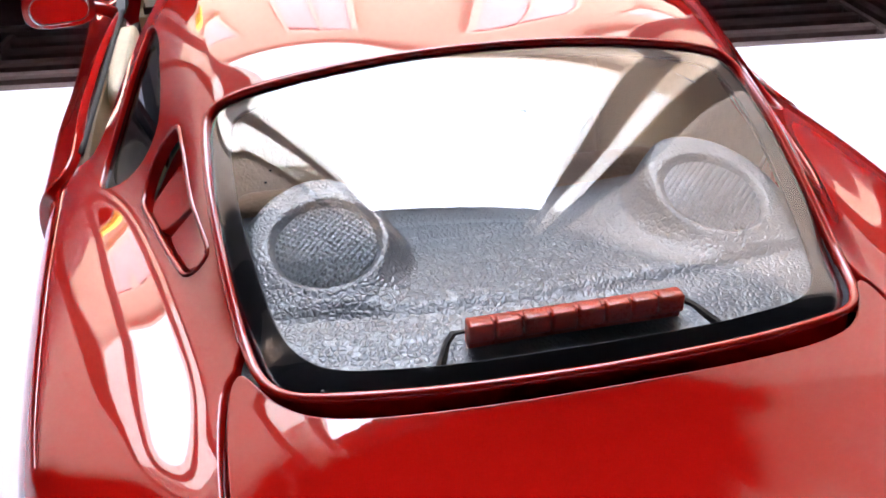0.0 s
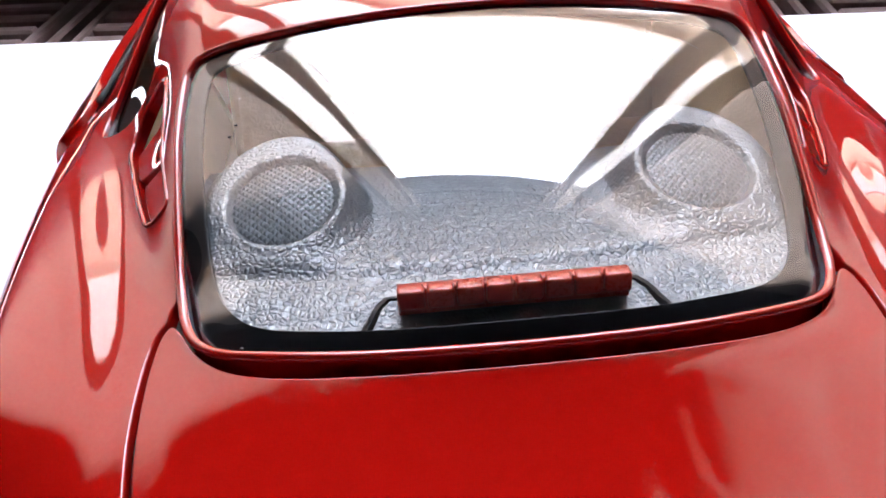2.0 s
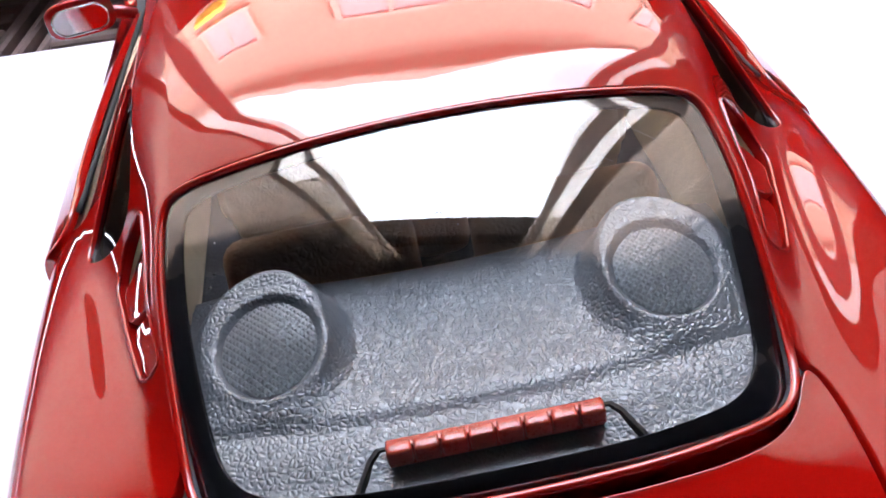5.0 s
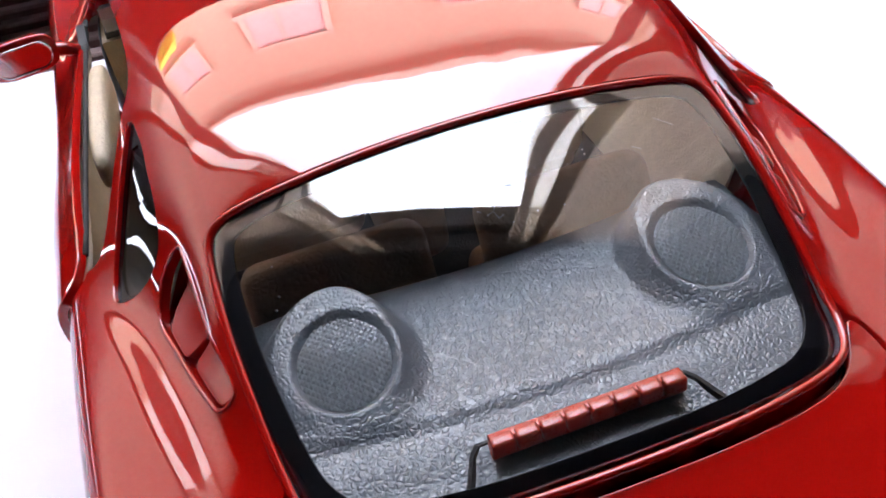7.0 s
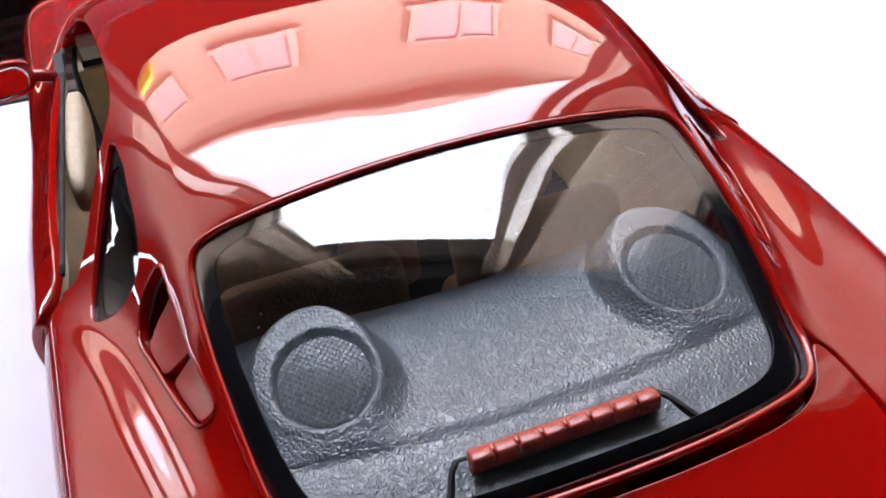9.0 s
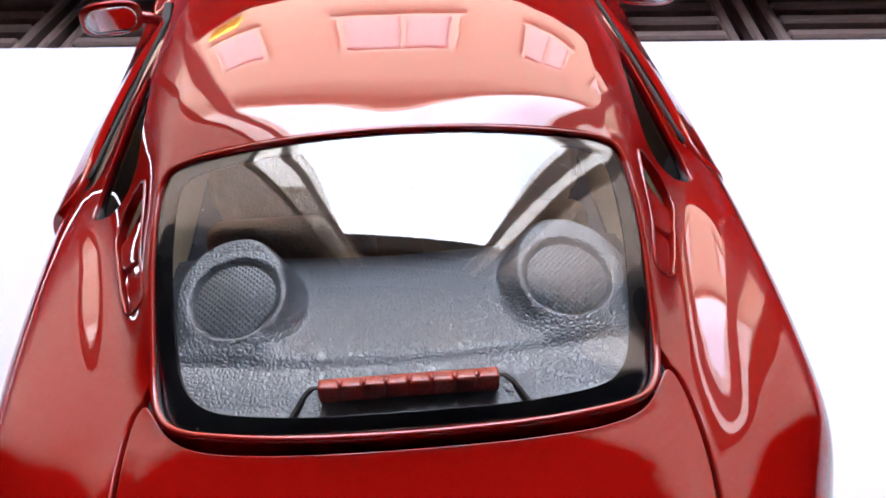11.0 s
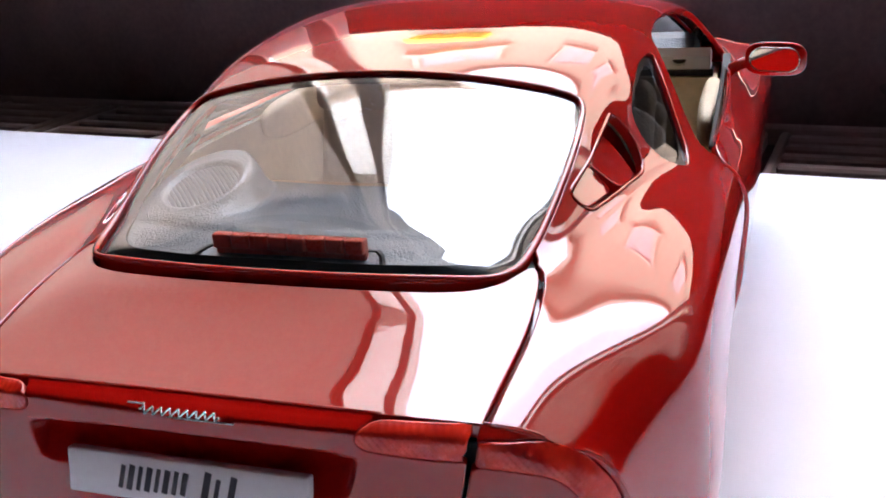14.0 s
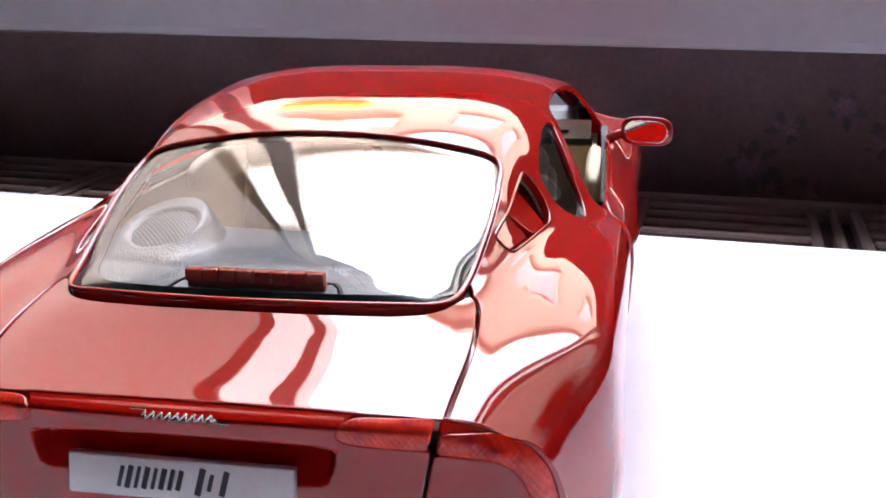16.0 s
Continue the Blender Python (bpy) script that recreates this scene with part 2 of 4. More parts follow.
def fold_striped_cloth(name, stops, x0, x1):
    """Curtain cloth whose backlit and dark folds are painted as upright cream and brown stripes; daylight comes
    through, most in the sheer cream stripes.
    """
    m = material(name, (0.6, 0.5, 0.38), 0.9, bump=0.3, bscale=800)
    nt = m.node_tree
    b = nt.nodes["Principled BSDF"]
    co = nt.nodes.new("ShaderNodeTexCoord")
    back = nt.nodes.new("ShaderNodeMapping")
    back.inputs["Rotation"].default_value = (0, 0, radians(6.8))
    sep = nt.nodes.new("ShaderNodeSeparateXYZ")
    rng = nt.nodes.new("ShaderNodeMapRange")
    rng.inputs["From Min"].default_value, rng.inputs["From Max"].default_value = x0, x1
    ramp = nt.nodes.new("ShaderNodeValToRGB")
    ramp.color_ramp.interpolation = "EASE"
    el = ramp.color_ramp.elements
    el[0].position, el[0].color = stops[0][0], (*stops[0][1], 1)
    el[1].position, el[1].color = stops[-1][0], (*stops[-1][1], 1)
    for p, c in stops[1:-1]:
        el.new(p).color = (*c, 1)
    tl = nt.nodes.new("ShaderNodeBsdfTranslucent")
    mix = nt.nodes.new("ShaderNodeMixShader")
    mix.inputs[0].default_value = 0.92
    L = nt.links.new
    L(co.outputs["Object"], back.inputs["Vector"])
    L(back.outputs[0], sep.inputs[0])
    L(sep.outputs["X"], rng.inputs["Value"])
    L(rng.outputs[0], ramp.inputs["Fac"])
    L(ramp.outputs["Color"], b.inputs["Base Color"])
    L(ramp.outputs["Color"], tl.inputs["Color"])
    L(b.outputs[0], mix.inputs[1])
    L(tl.outputs[0], mix.inputs[2])
    # See-through share added to make the cream stripes glow like sunlit cloth.
    sheer = nt.nodes.new("ShaderNodeMapRange")
    sheer.inputs["From Min"].default_value, sheer.inputs["From Max"].default_value = 0.62, 0.84
    sheer.inputs["To Max"].default_value = 0.44
    grey = nt.nodes.new("ShaderNodeRGBToBW")
    net = nt.nodes.new("ShaderNodeBsdfTransparent")
    net.inputs["Color"].default_value = (1.0, 0.92, 0.8, 1)
    veil2 = nt.nodes.new("ShaderNodeMixShader")
    L(ramp.outputs["Color"], grey.inputs[0])
    L(grey.outputs[0], sheer.inputs["Value"])
    L(sheer.outputs[0], veil2.inputs[0])
    L(mix.outputs[0], veil2.inputs[1])
    L(net.outputs[0], veil2.inputs[2])
    L(veil2.outputs[0], nt.nodes["Material Output"].inputs["Surface"])
    return m

CREAM, BROWN, TAUPE, BEIGE = (0.88, 0.82, 0.70), (0.09, 0.07, 0.055), (0.17, 0.145, 0.13), (0.44, 0.39, 0.335)
curtain_left = fold_striped_cloth("curtain_left", [(0.0, BEIGE), (0.50, BEIGE), (0.52, BROWN), (0.64, BROWN), (0.66, CREAM), (0.83, CREAM), (0.85, TAUPE), (0.945, TAUPE), (0.96, CREAM), (1.0, CREAM)], -0.415, -0.175)
curtain_right = fold_striped_cloth("curtain_right", [(0.0, CREAM), (0.04, CREAM), (0.055, TAUPE), (0.15, TAUPE), (0.17, CREAM), (0.34, CREAM), (0.36, BROWN), (0.48, BROWN), (0.50, BEIGE), (1.0, BEIGE)], 0.225, 0.465)
awning_yellow = material("awning_yellow", (0.72, 0.56, 0.07), 0.8, vary=0.1, scale=3)
facade_plaster = material("facade_plaster", (0.39, 0.285, 0.2), 0.9, vary=0.08, scale=1.5)
facade_white = material("facade_white", (0.5, 0.37, 0.28), 0.7, vary=0.06, scale=3)
# Pane colour carries the sky reflection that the house glass would show.
pane_sky_tint = material("pane_sky_tint", (0.45, 0.34, 0.31), 0.3, vary=0.1, scale=3)
asphalt = material("asphalt", (0.05, 0.05, 0.05), 0.9, vary=0.3, scale=4)
# Unseen frame and rail; their backlit dimness is put into this colour.
dimmed_frame = material("window_paint", (0.22, 0.2, 0.18), 0.4, vary=0.04, scale=10)

wallpaper = material("dark_wallpaper", (0.205, 0.138, 0.14), 0.8, vary=0.22, scale=40, bump=0.2, bscale=900)
petal_print = material("petal_print", (0.235, 0.135, 0.185), 0.8, vary=0.35, scale=160)
leaf_print = material("leaf_print", (0.13, 0.108, 0.098), 0.8, vary=0.3, scale=160)
pale_print = material("pale_print", (0.27, 0.18, 0.18), 0.8, vary=0.3, scale=160)

# ---- mesh helpers; car parts are drawn in millimetres ----
MM = 0.001

def part(name, verts, faces, mat, parent=None, label="", smooth=True, unit=MM, kind="", category=""):
    me = bpy.data.meshes.new(name)
    me.from_pydata([tuple(float(c) * unit for c in v[:3]) for v in verts], [], [tuple(f) for f in faces])
    me.materials.append(mat)
    me.polygons.foreach_set("use_smooth", [smooth] * len(me.polygons))
    me.validate()
    me.update()
    if smooth and len(verts) and len(verts[0]) == 6:
        me.normals_split_custom_set_from_vertices([tuple(float(c) for c in v[3:]) for v in verts])
    ob = new(name, me)
    if parent is not None:
        ob.parent = parent
    return tagged(ob, label, category, "", kind)


def box(cx, cy, cz, sx, sy, sz, r=0.0, seg=3):
    """Box with rounded edges, by its centre and full sizes."""
    bm = bmesh.new()
    bmesh.ops.create_cube(bm, size=1)
    bmesh.ops.scale(bm, vec=(sx, sy, sz), verts=bm.verts)
    if r > 0:
        bmesh.ops.bevel(bm, geom=bm.edges[:] + bm.verts[:], offset=r, segments=seg, profile=0.5, affect="EDGES")
    bmesh.ops.translate(bm, vec=(cx, cy, cz), verts=bm.verts)
    bm.verts.index_update()
    out = [v.co[:] for v in bm.verts], [[v.index for v in f.verts] for f in bm.faces]
    bm.free()
    return out


def turned(m, mesh):
    turn = m.to_3x3()
    return [tuple(m @ Vector(v[:3])) + (tuple((turn @ Vector(v[3:])).normalized()) if len(v) == 6 else ()) for v in mesh[0]], mesh[1]


def joined(*meshes):
    verts, faces = [], []
    for v, f in meshes:
        k = len(verts)
        verts += list(v)
        faces += [[i + k for i in g] for g in f]
    return verts, faces


def lathe(profile, n=48, axis="x"):
    """Surface of revolution of (along, radius) pairs round the axis."""
    verts, faces = [], []
    for a, r in profile:
        for k in range(n):
            c, s = math.cos(2 * math.pi * k / n) * r, math.sin(2 * math.pi * k / n) * r
            verts.append((a, c, s) if axis == "x" else (c, s, a))
    for i in range(len(profile) - 1):
        for k in range(n):
            q = (k + 1) % n
            faces.append((i * n + k, i * n + q, (i + 1) * n + q, (i + 1) * n + k))
    return verts, faces


def sweep(points, radius, closed=True, n=8, flat=1.0):
    """Tube along a line of points."""
    P = [Vector(p) for p in points]
    verts, faces, m = [], [], len(P)
    for i, p in enumerate(P):
        a, b = P[(i - 1) % m if closed else max(i - 1, 0)], P[(i + 1) % m if closed else min(i + 1, m - 1)]
        t = (b - a).normalized()
        side = t.cross(Vector((0, 0, 1)))
        side = side.normalized() if side.length > 1e-6 else Vector((1, 0, 0))
        up = side.cross(t)
        for k in range(n):
            w = 2 * math.pi * k / n
            verts.append(tuple(p + side * (math.cos(w) * radius) + up * (math.sin(w) * radius * flat)))
    for i in range(m if closed else m - 1):
        j = (i + 1) % m
        for k in range(n):
            q = (k + 1) % n
            faces.append((i * n + k, i * n + q, j * n + q, j * n + k))
    if not closed:
        faces += [tuple(range(n))[::-1], tuple(range((m - 1) * n, m * n))]
    return verts, faces


def curve_of(*pairs, soft=0.0):
    """Smooth line through (at, value) pairs without overshoot, softened over a length."""
    X = np.array([p[0] for p in pairs], float)
    Y = np.array([p[1] for p in pairs], float)
    h = np.diff(X)
    d = np.diff(Y) / h
    m = np.zeros(len(X))
    m[0], m[-1] = d[0], d[-1]
    for i in range(1, len(X) - 1):
        if d[i - 1] * d[i] > 0:
            w1, w2 = 2 * h[i] + h[i - 1], h[i] + 2 * h[i - 1]
            m[i] = (w1 + w2) / (w1 / d[i - 1] + w2 / d[i])

    def at(x):
        x = np.clip(np.asarray(x, float), X[0], X[-1])
        k = np.clip(np.searchsorted(X, x, side="right") - 1, 0, len(X) - 2)
        t = (x - X[k]) / h[k]
        return ((2 * t**3 - 3 * t**2 + 1) * Y[k] + (t**3 - 2 * t**2 + t) * h[k] * m[k] + (3 * t**2 - 2 * t**3) * Y[k + 1] + (t**3 - t**2) * h[k] * m[k + 1])

    if soft <= 0:
        return at
    step, n = 0.25, int(soft * 12)
    xs = np.arange(X[0], X[-1] + step, step)
    ys = at(xs)
    ext = np.concatenate([2 * ys[0] - ys[n:0:-1], ys, 2 * ys[-1] - ys[-2:-n - 2:-1]])
    g = np.exp(-0.5 * (np.arange(-n, n + 1) * step / soft) ** 2)
    ys = np.convolve(ext, g / g.sum(), mode="valid")
    return lambda x: np.interp(np.asarray(x, float), xs, ys)


def smoothstep(t):
    t = np.clip(t, 0, 1)
    return t * t * (3 - 2 * t)


def rounded(points, rounds=3, mirror=False):
    """Closed outline with its corners cut round; mirror adds the other half (x below zero)."""
    P = [tuple(p) for p in points]
    if mirror:
        P = P + [(-x, y) for x, y in reversed(P) if abs(x) > 1e-6]
    P = np.array(P, float)
    for _ in range(rounds):
        Q = np.roll(P, -1, axis=0)
        P = np.stack([P * 0.75 + Q * 0.25, P * 0.25 + Q * 0.75], 1).reshape(-1, 2)
    return P


def inside(poly, X, Y):
    """Signed distance to an outline: below zero inside."""
    A = np.asarray(poly, float)
    B = np.roll(A, -1, axis=0)
    shape = np.shape(X)
    p = np.stack([np.ravel(X), np.ravel(Y)], 1)
    best = np.full(len(p), 1e9)
    odd = np.zeros(len(p), bool)
    for a, b in zip(A, B):
        ab = b - a
        t = np.clip(((p - a) @ ab) / (ab @ ab + 1e-12), 0, 1)
        best = np.minimum(best, ((p - a - t[:, None] * ab) ** 2).sum(1))
        cross = (a[1] > p[:, 1]) != (b[1] > p[:, 1])
        with np.errstate(divide="ignore", invalid="ignore"):
            xi = a[0] + (p[:, 1] - a[1]) / (b[1] - a[1]) * ab[0]
        odd ^= cross & (p[:, 0] < xi)
    d = np.sqrt(best)
    return np.where(odd, -d, d).reshape(shape)


def cut_panel(V, F, rim=0.25, depth=1.2, flange=True):
    """Panel of the grid V (rows, columns, xyz) where F is below zero, with rounded edges turned inwards."""
    nr, nc = F.shape
    verts, key, faces = [], {}, []
    flat, val = V.reshape(-1, 3), F.ravel()

    def grid(i):
        if i not in key:
            key[i] = len(verts)
            verts.append(flat[i])
        return key[i]

    def edge(i, j):
        k = (i, j) if i < j else (j, i)
        if k not in key:
            t = val[k[0]] / (val[k[0]] - val[k[1]])
            key[k] = len(verts)
            verts.append(flat[k[0]] * (1 - t) + flat[k[1]] * t)
        return key[k]

    neg = F < 0
    count = neg[:-1, :-1].astype(int) + neg[1:, :-1] + neg[:-1, 1:] + neg[1:, 1:]
    for r, c in np.argwhere(count > 0):
        ids = (r * nc + c, r * nc + c + 1, (r + 1) * nc + c + 1, (r + 1) * nc + c)
        if count[r, c] == 4:
            faces.append([grid(i) for i in ids])
            continue
        poly = []
        for a, b in zip(ids, ids[1:] + ids[:1]):
            if val[a] < 0:
                poly.append(grid(a))
            if (val[a] < 0) != (val[b] < 0):
                poly.append(edge(a, b))
        if len(poly) >= 3:
            faces.append(poly)
    P = np.array(verts)
    if not len(P):
        return P, faces
    N = np.zeros_like(P)
    slope = np.cross(np.gradient(V, axis=1), np.gradient(V, axis=0)).reshape(-1, 3)
    slope /= np.linalg.norm(slope, axis=1)[:, None] + 1e-12
    for k, i in key.items():
        if isinstance(k, tuple):
            t = val[k[0]] / (val[k[0]] - val[k[1]])
            N[i] = slope[k[0]] * (1 - t) + slope[k[1]] * t
        else:
            N[i] = slope[k]
    N /= np.linalg.norm(N, axis=1)[:, None] + 1e-12
    if not flange:
        return np.hstack([P, N]), faces
    used = {}
    for f in faces:
        for i, j in zip(f, f[1:] + f[:1]):
            used[(i, j)] = True
    open_edges = [(i, j) for i, j in used if (j, i) not in used]
    out = {}
    for i, j in open_edges:
        d = P[j] - P[i]
        for k in (i, j):
            out[k] = out.get(k, 0) + np.cross(d, N[k])
    P, M = list(P), list(N)
    ring = {}
    for k, o in out.items():
        o = o / (np.linalg.norm(o) + 1e-9)
        ring[k] = len(P)
        P.append(P[k] + o * rim * 0.7 - N[k] * rim * 0.3)
        P.append(P[k] + o * rim - N[k] * rim)
        P.append(P[k] + o * rim - N[k] * depth)
        M += [o * 0.7 + N[k] * 0.7, o * 0.98 + N[k] * 0.2, o]
    for i, j in open_edges:
        a, b = ring[i], ring[j]
        faces += [[j, i, a, b], [b, a, a + 1, b + 1], [b + 1, a + 1, a + 2, b + 2]]
    return np.hstack([np.array(P), np.array(M)]), faces

# ---- model car: body surface ----
LIP = -119.6
z_mid = curve_of((LIP, 48.25), (-116, 48.85), (-113, 49.5), (-108, 51.0), (-104.6, 52.3), (-102, 54.0), (-94, 58.2), (-88, 60.85), (-82, 63.05), (-76, 65.0), (-70, 66.8), (-64, 68.5), (-57, 69.75), (-50, 70.95), (-42, 72.05), (-35, 72.8), (-22, 73.5), (-8, 72.8), (5, 71.0), (25, 65.0), (42, 58.3), (50, 55.4), (65, 52.8), (85, 48.5), (105, 43), (118, 37), (127, 29), soft=3.0)
# the lid's own middle line runs lower than the window's foot
z_lid = curve_of((LIP, 48.25), (-116, 49.05), (-113, 49.82), (-108, 51.3), (-103, 53.0), (-98, 54.8), (-92, 57.0), (-64, 66))
k1x = curve_of((LIP, 29), (-110, 30), (-100, 29.7), (-94, 28.6), (-90, 28.2), (-84, 28.6), (-74, 29.2), (-64, 28.2), (-50, 28.5), (-35, 29.8), (-20, 31.2), (-5, 33.2), (8, 35.0), (25, 38.2), (42, 40.6), (65, 34), (105, 28), (127, 14), soft=1.8)
k1z = curve_of((LIP, 47.4), (-110, 49.35), (-104, 50.6), (-100, 51.45), (-94, 52.8), (-90, 54.4), (-84, 57.0), (-74, 61.2), (-64, 65.1), (-50, 68.6), (-35, 70.1), (-20, 70.5), (-5, 69.5), (8, 67.6), (25, 61.4), (42, 54.8), (50, 53.2), (65, 52.0), (85, 47), (105, 42), (127, 28.8), soft=3.0)
k2x = curve_of((LIP, 33), (-112, 33.2), (-102, 32.2), (-94, 31.0), (-90, 31.4), (-82, 33.4), (-74, 35.6), (-64.5, 38.4), (-57, 41.6), (-50, 44.6), (-35, 46.2), (-20, 46.6), (0, 46.6), (20, 46), (42, 44), (65, 40), (85, 38), (105, 34), (120, 28), (127, 19), soft=4.5)
k2z = curve_of((LIP, 46.5), (-112, 49.0), (-102, 50.7), (-94, 52.0), (-90, 53.0), (-82, 54.2), (-74, 54.5), (-64.5, 54.6), (-57, 54.2), (-50, 53.5), (-35, 53.2), (0, 52.3), (20, 51.8), (42, 51.8), (65, 52.0), (85, 48), (105, 41), (120, 35), (127, 28.3), soft=4.5)
k3x = curve_of((LIP, 38.5), (-110, 42.9), (-100, 45.2), (-84, 46.7), (-74, 47.4), (-64, 48.0), (-50, 48.5), (-40, 48.9), (-20, 50.0), (20, 50.6), (42, 51.0), (65, 51.4), (85, 48.5), (105, 41), (120, 33), (127, 23), soft=6.5)
k3z = curve_of((LIP, 43.7), (-110, 47.0), (-100, 49.1), (-84, 50.8), (-74, 51.0), (-64, 51.0), (-50, 50.6), (-35, 50.0), (0, 48), (42, 48.6), (65, 49.4), (85, 45.5), (105, 38.5), (120, 32), (127, 26.5), soft=6.5)
k4x = curve_of((LIP, 43.0), (-110, 46.8), (-100, 48.2), (-90, 48.8), (-75, 49.2), (-50, 49.4), (-40, 50.3), (-20, 51.0), (10, 51.6), (42, 52.8), (72, 53.6), (95, 50.5), (115, 40), (127, 28), soft=4.5)
k4z = curve_of((LIP, 33), (-110, 36), (-94, 37), (-75, 38), (-50, 37), (-20, 35), (42, 35), (72, 35), (95, 32), (115, 28), (127, 24), soft=4.5)
k5x = curve_of((LIP, 42.4), (-110, 46.6), (-100, 48.0), (-90, 48.6), (-60, 47.4), (0, 46.2), (60, 47.6), (100, 45), (120, 38), (127, 27))
k5z = curve_of((LIP, 21), (-90, 22), (-60, 20), (0, 18), (60, 20), (127, 20))
k6x = curve_of((LIP, 39), (-100, 44), (0, 43.5), (100, 43), (127, 25))
k6z = curve_of((LIP, 13), (-100, 11), (0, 9), (100, 10), (127, 14))


def sections(Y, per=11, crown=z_mid):
    """Right half of the body's cross-sections at the stations Y: x and z from the middle line to the sill."""
    Y = np.asarray(Y, float)
    zc, x1, z1 = crown(Y), k1x(Y), k1z(Y)
    fr = [0, 0.3, 0.55, 0.75, 0.9]
    round_up = 0.75 * smoothstep((Y + 116) / 14) * smoothstep((-48 - Y) / 20)
    X = [f * x1 for f in fr] + [x1, k2x(Y), 0.54 * k2x(Y) + 0.46 * k3x(Y), k3x(Y), k4x(Y), k5x(Y), k6x(Y)]
    w = 0.25 + 0.72 * smoothstep((Y + 106) / 10) - 0.8 * smoothstep((Y + 66) / 9)
    Z = [zc - (zc - z1) * (w * f**2 + (1 - w) * f**4) for f in fr] + [z1, k2z(Y), 0.54 * k2z(Y) + 0.46 * k3z(Y) + round_up, k3z(Y), k4z(Y), k5z(Y), k6z(Y)]
    X, Z = np.array(X), np.array(Z)
    K = len(X)
    d = np.maximum(np.sqrt(np.diff(X, axis=0) ** 2 + np.diff(Z, axis=0) ** 2), 0.3)

    def tangents(A, odd):
        g = np.diff(A, axis=0) / d
        t = np.empty_like(A)
        t[1:-1] = (g[:-1] * d[1:] + g[1:] * d[:-1]) / (d[:-1] + d[1:])
        t[0], t[-1] = (g[0] if odd else 0 * g[0]), g[-1]
        return t

    tx, tz = tangents(X, True), tangents(Z, False)
    outx, outz = [], []
    for k in range(K - 1):
        n = (9 if k < 4 else per + 2 * (4 <= k < 8))
        for j in range(n + (k == K - 2)):
            t = j / n
            a, b, c, e = 2 * t**3 - 3 * t**2 + 1, (t**3 - 2 * t**2 + t) * d[k], 3 * t**2 - 2 * t**3, (t**3 - t**2) * d[k]
            outx.append(a * X[k] + b * tx[k] + c * X[k + 1] + e * tx[k + 1])
            outz.append(a * Z[k] + b * tz[k] + c * Z[k + 1] + e * tz[k + 1])
    return np.array(outx).T, np.array(outz).T


def bowed(Y, x):
    """The tail and the nose curve forwards and backwards towards the corners."""
    tail = smoothstep((-93 - Y) / 27) * 1.34 * (x / 29.0) ** 4
    nose = smoothstep((Y - 88) / 38) * 16.0 * (x / 30.0) ** 2
    return Y + tail - nose


def body_grid(Y, crown=z_mid):
    x, z = sections(Y, 11, crown)
    y = bowed(np.asarray(Y)[:, None], x)
    half = np.stack([x, y, z], -1)
    left = half[:, :0:-1] * np.array([-1, 1, 1])
    return np.concatenate([left, half], 1)


def on_body(x, y):
    """Height of the body over a place of the plan."""
    Y, ax = y, abs(x)
    for _ in range(4):
        sx, sz = sections([Y])
        k = int(np.argmax(sx[0]))
        z = float(np.interp(ax, sx[0][: k + 1], sz[0][: k + 1]))
        Y += y - float(bowed(np.array(Y), ax))
    return z


def grid_normals(V):
    a, b = np.gradient(V, axis=1), np.gradient(V, axis=0)
    n = np.cross(a, b)
    return n / (np.linalg.norm(n, axis=2, keepdims=True) + 1e-9)


stations = np.concatenate([np.arange(LIP, -50, 0.5), np.arange(-50, 127.01, 1.2)])


def flowed(V, rounds=14):
    """Rear wings drawn smooth, away from the window and the boot lid."""
    ax, y, z = np.abs(V[..., 0]), V[..., 1], V[..., 2]
    free = smoothstep((ax - 31.5) / 4.0) * smoothstep((y + 118.5) / 6) * smoothstep((-30 - y) / 16) * smoothstep((z - 34) / 6)
    free = free * np.maximum(smoothstep((54.6 - z) / 2.5), smoothstep((-84 - y) / 5))
    V = V.copy()
    for _ in range(rounds):
        mean = V.copy()
        mean[1:-1, 1:-1] = (V[:-2, 1:-1] + V[2:, 1:-1] + V[1:-1, :-2] + V[1:-1, 2:]) / 4
        V += (mean - V) * (free * 0.8)[..., None]
    return V


G = flowed(body_grid(stations))
GN = grid_normals(G)
L = body_grid(stations, z_lid)
LN = grid_normals(L)
gx, gy, gz = np.abs(G[..., 0]), G[..., 1], G[..., 2]
sx = G[..., 0]

def cornered(points, r):
    """Closed outline with straight sides and small round corners."""
    P, out = [Vector(p) for p in points], []
    for i, p in enumerate(P):
        a, b = P[i - 1] - p, P[(i + 1) % len(P)] - p
        p0, p1 = p + a.normalized() * min(r, a.length * 0.45), p + b.normalized() * min(r, b.length * 0.45)
        out += [tuple(p0 * (1 - t) ** 2 + p * 2 * t * (1 - t) + p1 * t * t) for t in (0, 0.25, 0.5, 0.75, 1)]
    return np.array(out)


glass_line = rounded([(0, -64.1), (12, -64.1), (20, -64.1), (26.4, -64.0), (28.7, -65.4), (29.0, -71), (28.9, -77), (28.3, -84), (27.6, -90), (26.6, -95.5), (24.2, -98.6), (18.5, -100.4), (11.5, -101.5), (0, -101.9)], 3, True)
frit_line = rounded([(0, -65.2), (12, -65.2), (20, -65.2), (25.6, -65.4), (27.3, -67.2), (27.4, -77), (26.6, -84), (25.7, -90), (24.4, -94.0), (21.6, -97.1), (16.4, -98.7), (10, -99.75), (0, -100.1)], 3, True)
